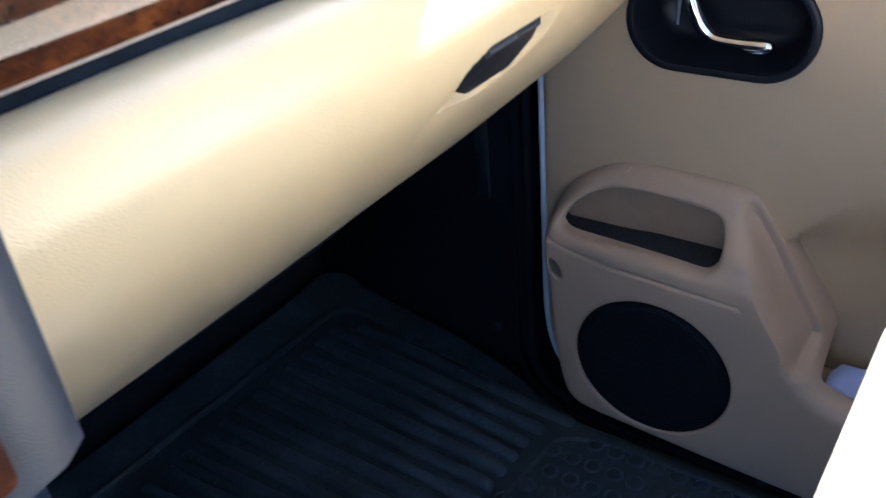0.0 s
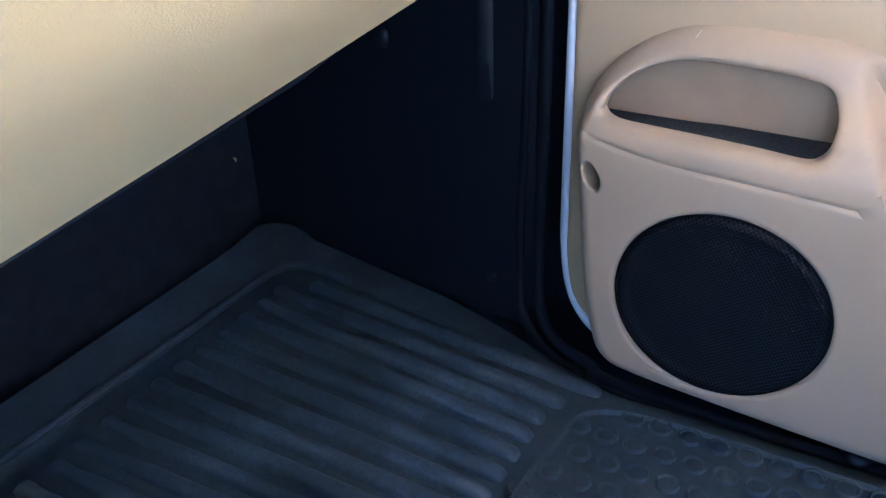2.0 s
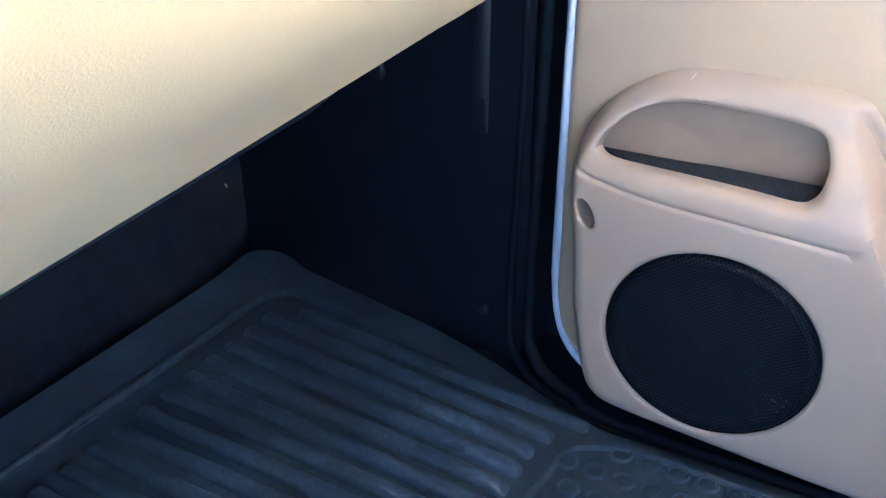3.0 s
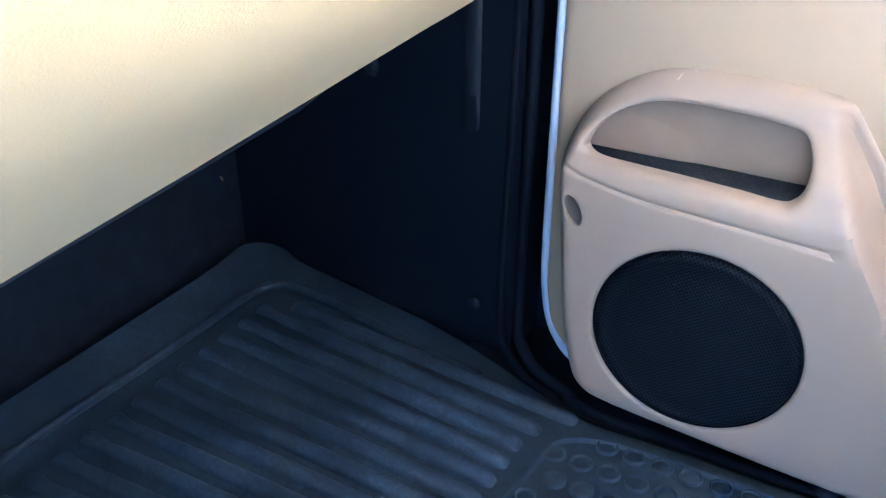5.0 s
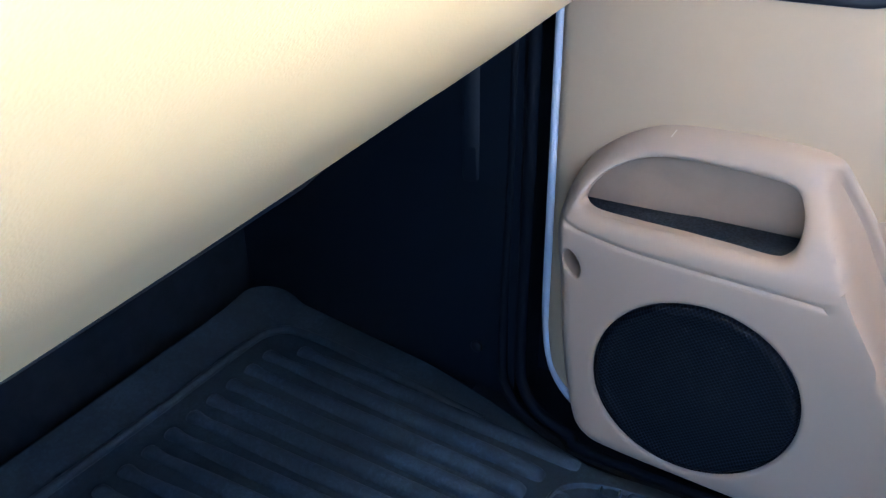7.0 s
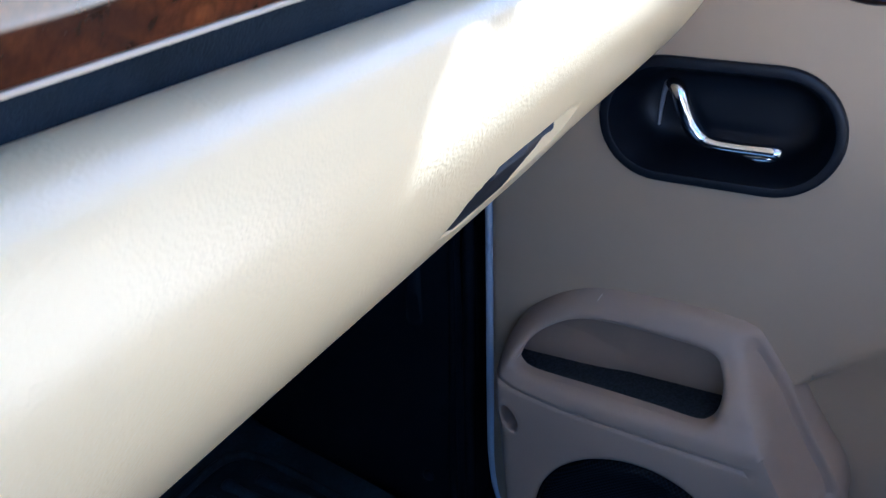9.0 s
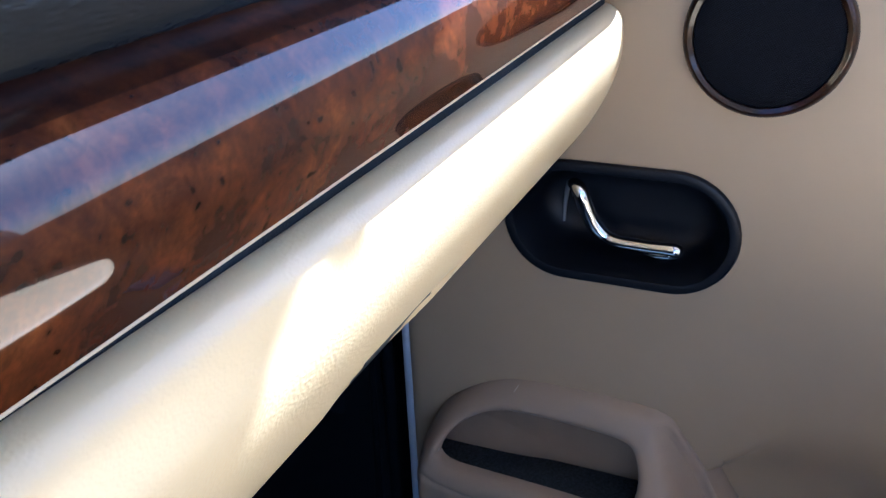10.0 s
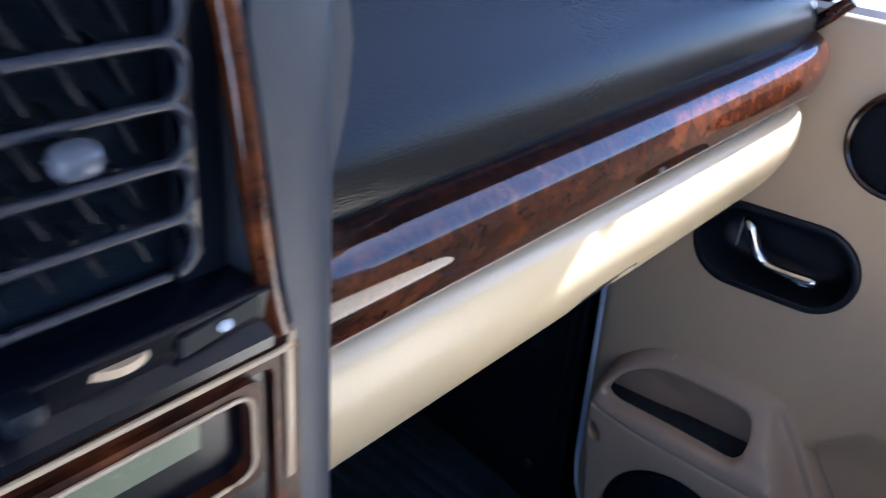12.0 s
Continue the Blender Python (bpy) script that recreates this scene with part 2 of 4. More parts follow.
def extrude_x(profile, x0, x1, steps=1, bm=None, caps=True, closed=True):
    """A (y, z) profile run along x."""
    loops = [[(x0 + (x1 - x0) * k / steps, y, z) for y, z in profile] for k in range(steps + 1)]
    return loft(loops, closed, caps and closed, caps and closed, bm)


def ring_yz(cy, cz, ry, rz, x, count=48):
    return [(x, cy + ry * math.cos(a), cz + rz * math.sin(a)) for a in [2 * math.pi * k / count for k in range(count)]]


def stadium(cy, cz, half, r, count=20):
    """Long round-ended outline in (y, z)."""
    out = []
    for k in range(count + 1):
        a = -math.pi / 2 + math.pi * k / count
        out.append((cy + half + r * math.cos(a), cz + r * math.sin(a)))
    for k in range(count + 1):
        a = math.pi / 2 + math.pi * k / count
        out.append((cy - half + r * math.cos(a), cz + r * math.sin(a)))
    return out


def rounded(points, r, seg=5):
    """A polygon in the plane with rounded corners."""
    out = []
    k = len(points)
    for i in range(k):
        p = Vector(points[i])
        a, b = Vector(points[i - 1]) - p, Vector(points[(i + 1) % k]) - p
        q = min(r, a.length * 0.45, b.length * 0.45)
        s, e = p + a.normalized() * q, p + b.normalized() * q
        for j in range(seg + 1):
            t = j / seg
            out.append(tuple((1 - t) ** 2 * s + 2 * t * (1 - t) * p + t * t * e))
    return out


def inside(poly, y, z):
    P = np.asarray(poly)
    a, b = P, np.roll(P, -1, 0)
    c = (a[:, 1] > z) != (b[:, 1] > z)
    with np.errstate(divide="ignore", invalid="ignore"):
        xs = a[:, 0] + (z - a[:, 1]) * (b[:, 0] - a[:, 0]) / (b[:, 1] - a[:, 1])
    return bool(np.count_nonzero(c & (y < xs)) % 2)


def dist(poly, y, z, closed=True):
    P = np.asarray(poly, float)
    a = P if closed else P[:-1]
    b = np.roll(P, -1, 0) if closed else P[1:]
    d = b - a
    q = np.array([y, z]) - a
    t = np.clip((q * d).sum(1) / np.maximum((d * d).sum(1), 1e-12), 0, 1)
    return float(np.sqrt(((q - d * t[:, None]) ** 2).sum(1)).min())


def offset_loop(poly, d):
    """Loop moved by d to the left of its course."""
    P = np.asarray(poly, float)
    t = np.roll(P, -1, 0) - np.roll(P, 1, 0)
    t /= np.maximum(np.linalg.norm(t, axis=1), 1e-9)[:, None]
    return P + d * np.c_[-t[:, 1], t[:, 0]]


def ccw(poly):
    P = np.asarray(poly, float)
    q = np.roll(P, -1, 0)
    return [tuple(p) for p in (P if (P[:, 0] * q[:, 1] - q[:, 0] * P[:, 1]).sum() > 0 else P[::-1])]


def resample(poly, step, closed=True):
    P = [Vector(p) for p in poly]
    out = []
    for a, b in zip(P, P[1:] + (P[:1] if closed else [])):
        k = max(1, int((b - a).length / step))
        out += [tuple(a.lerp(b, i / k)) for i in range(k)]
    return out if closed else out + [tuple(P[-1])]


def relief(outline, holes, height, step, rims=(0.001, 0.003, 0.006, 0.010, 0.014), extra=(), avoid=None):
    """A sheet over (y, z), within outline and outside holes, whose x is height(y, z)."""
    from mathutils.geometry import delaunay_2d_cdt
    outline = ccw(outline)
    holes = [ccw(h) for h in holes]
    pts, edges = [], []

    def loop(ps, constrain=True):
        i0 = len(pts)
        pts.extend(Vector(p) for p in ps)
        if constrain:
            edges.extend((i0 + i, i0 + (i + 1) % len(ps)) for i in range(len(ps)))

    loop(outline)
    for h in holes:
        loop(h)
    for r in rims:
        for p in offset_loop(outline, r):
            if inside(outline, *p) and dist(outline, *p) > r * 0.8 and not (avoid and dist(avoid, p[0], p[1], False) < 0.0055) and not any(inside(h, *p) for h in holes):
                pts.append(Vector(p))
        for h in holes if r < 0.008 else ():
            for p in offset_loop(h, -r):
                if inside(outline, *p) and not (avoid and dist(avoid, p[0], p[1], False) < 0.0055) and not any(inside(q, *p) for q in holes):
                    pts.append(Vector(p))
    for p in extra:
        if inside(outline, *p) and not any(inside(q, *p) for q in holes):
            pts.append(Vector(p))
    ys, zs = [p[0] for p in outline], [p[1] for p in outline]
    y = min(ys)
    row = 0
    while y < max(ys):
        z = min(zs) + (step / 2 if row % 2 else 0)
        while z < max(zs):
            if inside(outline, y, z) and dist(outline, y, z) > rims[-1] * 1.1 and not any(inside(h, y, z) or dist(h, y, z) < 0.009 for h in holes) and not (avoid and dist(avoid, y, z, False) < 0.007):
                pts.append(Vector((y, z)))
            z += step
        y += step * 0.87
        row += 1
    vs, _, fs, *_ = delaunay_2d_cdt(pts, edges, [], 0, 1e-5)
    bm = bmesh.new()
    bv = [bm.verts.new((height(v.x, v.y), v.x, v.y)) for v in vs]
    for f in fs:
        c = sum((vs[i] for i in f), Vector((0, 0))) / len(f)
        if inside(outline, c.x, c.y) and not any(inside(h, c.x, c.y) for h in holes):
            bm.faces.new([bv[i] for i in f])
    for v in [v for v in bm.verts if not v.link_faces]:
        bm.verts.remove(v)
    return bm


def quarter(d, r):
    """How far a rounded edge of radius r has dropped at d from it."""
    return 0.0 if d >= r else r - math.sqrt(max(0.0, r * r - (r - d) ** 2))


def curve_z(z, table):
    for (z0, a), (z1, b) in zip(table, table[1:]):
        if z <= z1:
            t = max(0.0, min(1.0, (z - z0) / (z1 - z0)))
            t = t * t * (3 - 2 * t) if abs(b - a) > 0.02 else t
            return a + (b - a) * t
    return table[-1][1]


# ---- setting: ground and the closed cabin ----
def slab(name, lo, hi, material, label, category, bevel=0.004):
    ob = part(name, boxed(lo, hi, bevel), material)
    return tagged(ob, label, category, kind="structure")


bm = bmesh.new()
bmesh.ops.create_grid(bm, x_segments=8, y_segments=8, size=600)
for v in bm.verts:
    v.co.z = -0.55
tagged(part("ground", bm, CONCRETE), "sunlit grey concrete ground outside the car", "ground", kind="structure")

slab("floor", (-1.55, -2.0, -0.05), (0.10, 0.75, -0.012), MATTE, "black carpeted car floor under the mat", "floor")
slab("wall_firewall", (-1.55, 0.445, -0.02), (0.10, 0.47, 0.80), MATTE, "black carpeted bulkhead behind the footwell", "wall")
slab("wall_driver_side", (-1.60, -2.0, -0.05), (-1.55, -0.98, 0.74), CARD, "beige rear door wall on the driver side", "wall")
# unseen wall, added to cut low light from the driver side; height tuned
slab("wall_driver_light_cut", (-1.60, -0.98, 0.03), (-1.55, 0.47, 0.18), CARD, "unseen low beige wall added to cut light from the driver side", "wall")
slab("sill_driver", (-1.60, -1.0, -0.05), (-1.54, 0.5, 0.03), BLACK, "black sill under the driver door", "sill")
slab("wall_rear", (-1.60, -2.05, -0.05), (0.10, -2.0, 0.74), CARD, "beige wall at the back of the cabin", "wall")
slab("wall_passenger_rear", (0.012, -2.0, -0.05), (0.09, -1.02, 0.70), CARD, "beige rear door wall on the passenger side", "wall")
slab("ceiling", (-1.52, -2.0, 1.375), (-0.05, -0.22, 1.42), LINER, "cream cloth headlining of the car roof", "ceiling")


def post(name, a, b, w, material, label):
    """A bevelled bar between two points (pillars and rails)."""
    a, b = Vector(a), Vector(b)
    d = (b - a).normalized()
    u = d.cross(Vector((0, 0, 1))).normalized() if abs(d.z) < 0.95 else Vector((1, 0, 0))
    v = d.cross(u)
    shape = rounded([(-w[0], -w[1]), (w[0], -w[1]), (w[0], w[1]), (-w[0], w[1])], min(w) * 0.5, 3)
    bm = loft([[p + u * s + v * t for s, t in shape] for p in (a, b)], True, True, True)
    return tagged(part(name, bm, material), label, "pillar", kind="structure")


# Unseen rails and pillars; roof height chosen to land the sun patch.
post("trim_roof_rail", (-0.045, 0.02, 1.365), (-0.045, -2.0, 1.365), (0.018, 0.018), LINER, "cream trimmed roof rail over the side windows")
post("trim_driver_rail", (-1.50, 0.02, 1.365), (-1.50, -2.0, 1.365), (0.03, 0.03), LINER, "cream trimmed roof rail on the driver side")
post("trim_header", (-1.50, -0.20, 1.375), (-0.05, -0.20, 1.375), (0.03, 0.025), LINER, "cream header rail above the windscreen")
post("trim_windscreen_pillar", (0.055, 0.50, 0.80), (-0.045, -0.20, 1.375), (0.02, 0.02), LINER, "slanting windscreen pillar beside the passenger")
post("trim_driver_pillar", (-1.58, 0.50, 0.80), (-1.50, -0.20, 1.375), (0.03, 0.03), LINER, "slanting windscreen pillar beside the driver")
post("trim_centre_pillar", (0.03, -0.98, 0.70), (-0.045, -0.98, 1.375), (0.03, 0.045), LINER, "cream pillar behind the passenger door")
post("trim_driver_centre_pillar", (-1.56, -0.98, 0.70), (-1.50, -0.98, 1.375), (0.03, 0.045), LINER, "cream pillar behind the driver door")
post("trim_rear_pillar", (0.0, -1.98, 0.70), (-0.06, -1.98, 1.375), (0.05, 0.05), LINER, "cream rear corner pillar")
post("trim_driver_rear_pillar", (-1.55, -1.98, 0.70), (-1.50, -1.98, 1.375), (0.05, 0.05), LINER, "cream rear corner pillar behind the driver")

# Added panel that blocks sun and sky; outline traced back from the sun patch.
qp = [(0.47, 0.72), (-0.150, 0.722), (-0.188, 0.78), (-0.2245, 0.85), (-0.2405, 0.90), (-0.2917, 1.06), (-0.3365, 1.20), (-0.3545, 1.252), (-0.3775, 1.273), (-0.3808, 1.302), (-0.388, 1.319), (-0.408, 1.352), (-0.415, 1.365), (0.47, 1.365)]
tagged(part("sun_block_quarter", loft([[(0.030 - 0.12 * (z - 0.72), y, z) for y, z in qp], [(0.046 - 0.12 * (z - 0.72), y, z) for y, z in qp]], True, True, True), BLACK), "added black panel that blocks sun and sky ahead of the passenger window", "trim", kind="structure")

# added slab that keeps sunlight from leaking past the door's front edge
slab("wall_light_stop", (0.092, -1.02, -0.05), (0.112, 0.50, 0.715), BLACK, "dark slab added behind the door edge to stop sun leaking in", "wall")

# footwell side and sill
kick = thing("kick_panel", "black plastic footwell side panel with upright ribs", "trim panel")
bm = loft([[(0.030, 0.052, -0.012), (0.030, 0.052, 0.74), (0.012 + 0.09, 0.052, 0.74), (0.102, 0.052, -0.012)],
           [(0.045, 0.20, -0.012), (0.045, 0.20, 0.74), (0.102, 0.20, 0.74), (0.102, 0.20, -0.012)],
           [(0.078, 0.45, -0.012), (0.078, 0.45, 0.74), (0.102, 0.45, 0.74), (0.102, 0.45, -0.012)]], True, True, True)
part("panel", bm, BLACK, kick)
rib = rounded([(0.097, 0.200), (0.115, 0.200), (0.115, 0.74), (0.097, 0.74)], 0.006)
part("rib", loft([[(0.046, y, z) for y, z in rib], [(0.0345, y, z + (0.03 if z < 0.4 else 0)) for y, z in rib], [(0.0322, y, z + (0.06 if z < 0.4 else 0)) for y, z in offset_loop(ccw(rib), 0.0030)]], True, True, True), BLACK, kick)
bm = bmesh.new()
bmesh.ops.create_uvsphere(bm, u_segments=16, v_segments=8, radius=0.007)
for v in bm.verts:
    v.co = Vector((v.co.x * 0.5 + 0.030, v.co.y + 0.096, v.co.z + 0.045))
part("stud", bm, BLACK, kick)
seal = thing("door_seal", "black rubber door seal along the door opening", "seal")
part("tube", sweep(smooth_path([(0.028, 0.040, 0.74), (0.028, 0.042, 0.30), (0.026, 0.044, 0.08), (0.012, 0.030, 0.020), (-0.004, -0.02, 0.002), (-0.0165, -0.14, -0.006), (-0.0165, -0.95, -0.006)], 8), 0.0060, 12), SEAL, seal)
part("lip", sweep(smooth_path([(0.034, 0.060, 0.74), (0.034, 0.062, 0.30), (0.030, 0.066, 0.07), (0.014, 0.050, 0.012), (-0.012, -0.01, -0.004), (-0.0275, -0.14, -0.013), (-0.0275, -0.95, -0.013)], 8), 0.005, 10), SEAL, seal)
tagged(part("sill", boxed((-0.028, -1.0, -0.03), (0.10, 0.10, -0.006), 0.006), BLACK), "black plastic door sill strip", "sill", kind="structure")

bm = bmesh.new()
bmesh.ops.create_uvsphere(bm, u_segments=24, v_segments=12, radius=1)
for v in bm.verts:
    v.co = Vector((-0.011 + 0.012 * v.co.x, -0.262 + 0.014 * v.co.y, -0.004 + 0.008 * v.co.z))
part("end_stop", bm, BLACK, seal, "rounded black rubber stop")
bm = bmesh.new()
bmesh.ops.create_uvsphere(bm, u_segments=16, v_segments=8, radius=0.008)
for v in bm.verts:
    v.co = Vector((v.co.x * 0.6 + 0.046, v.co.y + 0.222, v.co.z * 1.3 + 0.269))
part("clip", bm, BLACK, kick)

# ---- passenger door ----
DOOR_X = 0.012
door = thing("front_passenger_door", "closed beige front passenger door with pocket and speakers", "car door")
REC = stadium(-0.1625, 0.476, 0.0385, 0.0435)
PANEL = [(-0.078, 0.0205), (-0.052, 0.0275), (-0.036, 0.042), (-0.0265, 0.066), (-0.016, 0.13), (-0.010, 0.20), (-0.006, 0.235), (-0.008, 0.262), (-0.020, 0.288), (-0.040, 0.307), (-0.066, 0.322), (-0.095, 0.329), (-0.150, 0.330), (-0.209, 0.3262),
         (-0.2170, 0.3225), (-0.2275, 0.309), (-0.2465, 0.281), (-0.2585, 0.258), (-0.2710, 0.236), (-0.2885, 0.207), (-0.2945, 0.188), (-0.2970, 0.170), (-0.308, 0.157), (-0.360, 0.145), (-0.50, 0.138), (-0.78, 0.132), (-0.80, 0.12), (-0.80, 0.004), (-0.78, 0.0), (-0.45, 0.000), (-0.25, 0.008), (-0.124, 0.0165)]
PANEL = [tuple(p)[:2] for p in smooth_path([(y, z, 0) for y, z in PANEL + PANEL[:1]], 5)][:-1]
card_line = rounded([(-0.05, 0.024), (-0.008, 0.040), (0.008, 0.062), (0.013, 0.10), (0.014, 0.722), (-1.0, 0.700), (-1.0, 0.012), (-0.3, 0.012)], 0.012)


def ease(t):
    t = max(0.0, min(1.0, t))
    return t * t * (3 - 2 * t)


def card_x(y, z):
    """Flat card; behind the moulding it sinks into the bin, with a slanted facet at the bin's upper corner."""
    x = DOOR_X + 0.6 * quarter(dist(card_line, y, z), 0.010)
    right = 0.734 * (-0.2458 - y) + 0.679 * (0.2814 - z)
    return x + min(0.036, 0.016 * ease((0.340 - z) / 0.075) + 0.12 * max(0.0, 0.300 - z)) * ease(right / 0.010) * ease((-y - 0.225) / 0.015)


bin_pts = []
for z in [0.10 + 0.006 * k for k in range(42)]:
    bin_pts += [(-0.205 - 0.006 * k, z) for k in range(34)]
POCKET_HOLE = rounded([(-0.022, 0.250), (-0.028, 0.288), (-0.058, 0.313), (-0.10, 0.319), (-0.190, 0.314), (-0.203, 0.296), (-0.203, 0.245)], 0.010)
FLANK_HOLE = [(-0.209, 0.302), (-0.2200, 0.304), (-0.2395, 0.277), (-0.2515, 0.254), (-0.2640, 0.232), (-0.2815, 0.203), (-0.2870, 0.186), (-0.2870, 0.174), (-0.209, 0.174)]
part("door_card", relief(resample(card_line, 0.01), [resample(REC, 0.006), resample(ccw(POCKET_HOLE), 0.006), resample(ccw(FLANK_HOLE), 0.006)], card_x, 0.014, (0.001, 0.003, 0.006, 0.010), bin_pts), CARD, door)
part("door_shell", loft([[(0.058, y, z) for y, z in card_line], [(0.085, y, z) for y, z in card_line]], True, True, True), PAINT, door, "painted metal door shell")
# bright painted edge that shows in front of the card
part("painted_edge", sweep(smooth_path([(0.018, 0.0165, 0.722), (0.018, 0.0165, 0.30), (0.018, 0.0164, 0.145), (0.0178, 0.0150, 0.108), (0.017, 0.0108, 0.077), (0.016, 0.0025, 0.053), (0.015, -0.012, 0.034), (0.015, -0.03, 0.022)], 8), 0.0040, 14), PAINT, door, "pale painted metal door edge")
part("edge_return", boxed((0.0145, 0.000, 0.09), (0.060, 0.0115, 0.722), 0.003), CARD, door)
# upper padded insert
INS = rounded([(-0.326, 0.716), (-0.334, 0.690), (-0.356, 0.625), (-0.388, 0.550), (-0.435, 0.455), (-0.475, 0.400), (-0.97, 0.37), (-0.97, 0.708)], 0.012)
part("padded_insert", relief(resample(ccw(INS), 0.008), [], lambda y, z: DOOR_X + 0.002 - 0.010 + quarter(dist(INS, y, z), 0.010), 0.03, (0.001, 0.003, 0.006, 0.010)), leather("tan leather insert", (0.235, 0.165, 0.128), 0.5, 240.0, 0.0009), door, "tan leather padded panel")

# release handle
rl = [[(DOOR_X - 0.001, y, z) for y, z in offset_loop(REC, -0.0035)], [(DOOR_X - 0.004, y, z) for y, z in offset_loop(REC, -0.0025)], [(DOOR_X - 0.005, y, z) for y, z in REC],
      [(DOOR_X - 0.004, y, z) for y, z in offset_loop(REC, 0.004)], [(DOOR_X + 0.006, y, z) for y, z in offset_loop(REC, 0.008)], [(DOOR_X + 0.029, y, z) for y, z in offset_loop(REC, 0.014)],
      [(DOOR_X + 0.035, y, z) for y, z in offset_loop(REC, 0.0175)], [(DOOR_X + 0.0385, y, z) for y, z in offset_loop(REC, 0.0225)], [(DOOR_X + 0.040, y, z) for y, z in offset_loop(REC, 0.029)], [(DOOR_X + 0.0405, y, z) for y, z in offset_loop(REC, 0.036)]]
DEEP = plain("deep black plastic", (0.003, 0.0045, 0.009), 0.42, grain_depth=0, spec=0.3)
bezel = part("handle_bezel", loft(rl, True, False, True), DEEP, door, "black recessed handle bowl")
lev = smooth_path([(0.036, -0.122, 0.494), (0.025, -0.1265, 0.4990), (0.0215, -0.1320, 0.495), (0.0215, -0.1370, 0.482), (0.0225, -0.1420, 0.471), (0.023, -0.150, 0.4625), (0.022, -0.160, 0.4590), (0.021, -0.180, 0.4585), (0.0200, -0.199, 0.4592), (0.0198, -0.2085, 0.4588)], 7)
tp = [float(np.interp(k / (len(lev) - 1), (0.0, 0.2, 0.45, 0.6, 0.8, 0.93, 0.98, 1.0), (0.75, 1.10, 1.15, 0.95, 0.95, 1.05, 0.85, 0.35))) for k in range(len(lev))]
part("release_lever", sweep(lev, 0.0052, 14, 1.0, None, tp), CHROME, bezel, "curved chrome lever")
root = smooth_path([(0.0400, -0.1150, 0.462), (0.0370, -0.1165, 0.478), (0.0330, -0.1190, 0.492), (0.0285, -0.1225, 0.4985), (0.0235, -0.1285, 0.4985)], 5)
part("lever_root", sweep(root, 0.0030, 10, 1.0, None, [0.35 + 0.65 * k / (len(root) - 1) for k in range(len(root))]), plain("satin chrome", (0.45, 0.45, 0.47), 0.4, vary=0.03, grain_depth=0, metal=0.6), bezel, "dull chrome root of the lever")
part("lever_tip", sweep(smooth_path([(0.0208, -0.176, 0.4560), (0.0196, -0.188, 0.4543), (0.0192, -0.198, 0.4545), (0.0194, -0.2065, 0.4562)], 4), 0.0040, 12, 0.8, None, [0.4, 0.6, 0.75, 0.9, 0.95, 1.0, 1.0, 1.0, 1.0, 0.95, 0.85, 0.65, 0.3]), CHROME, bezel)

# tweeter with a walnut ring
TY, TZ = -0.2495, 0.617
tor = []
for x, r in ((0.010, 0.0515), (0.004, 0.0512), (0.0005, 0.0495), (-0.0005, 0.0475), (0.0012, 0.0448), (0.007, 0.0440)):
    tor.append(ring_yz(TY, TZ, r * 0.985, r * 0.985, x, 64))
part("speaker_ring", loft(tor), DARKWOOD, door, "dark lacquered walnut ring")
dome = [ring_yz(TY, TZ, r, r, x, 48) for x, r in ((0.0070, 0.0441), (0.0034, 0.0436), (0.0026, 0.0425), (0.0022, 0.030), (0.002, 0.015), (0.002, 0.002))]
part("upper_speaker_cover", loft(dome, True, False, True), TWEET, door, "dark round speaker cover")

# lower moulded panel with pocket, speaker, fold line
POCKET = [(-0.0305, 0.268), (-0.034, 0.278), (-0.045, 0.290), (-0.066, 0.3005), (-0.090, 0.305), (-0.125, 0.305), (-0.165, 0.303), (-0.184, 0.2995), (-0.192, 0.291), (-0.196, 0.280), (-0.195, 0.266), (-0.190, 0.258), (-0.180, 0.2545), (-0.150, 0.2560), (-0.110, 0.2575), (-0.070, 0.2585), (-0.046, 0.2595), (-0.035, 0.2625)]
POCKET = [tuple(p)[:2] for p in smooth_path([(y, z, 0) for y, z in POCKET + POCKET[:1]], 6)][:-1]
SY, SZ, SR, SV = -0.139, 0.1245, 0.0845, 0.965
SPK = [(SY + SR * math.cos(a), SZ + SV * SR * math.sin(a)) for a in [2 * math.pi * k / 90 for k in range(90)]]
SCREW = [(-0.030 + 0.0064 * math.cos(a) + 0.0042 * math.sin(a), 0.2165 + 0.0118 * math.sin(a)) for a in [2 * math.pi * k / 24 for k in range(24)]]
FOLD = [tuple(p)[:2] for p in smooth_path([(-0.004, 0.264, 0), (-0.018, 0.253, 0), (-0.035, 0.2468, 0), (-0.080, 0.239, 0), (-0.145, 0.235, 0), (-0.221, 0.231, 0)], 12)]
DEPTH = [(0.0, 0.050), (0.05, 0.055), (0.225, 0.056), (0.248, 0.0545), (0.264, 0.046), (0.310, 0.0145), (0.330, 0.0045)]


CREST_D = [0.0, 0.0015, 0.0035, 0.0060, 0.0085, 0.0115, 0.0150, 0.0185, 0.0215, 0.0250, 0.0285, 0.0325]
CREST_X = [0.044, 0.030, 0.0160, 0.0100, 0.0090, 0.0098, 0.0096, 0.0030]


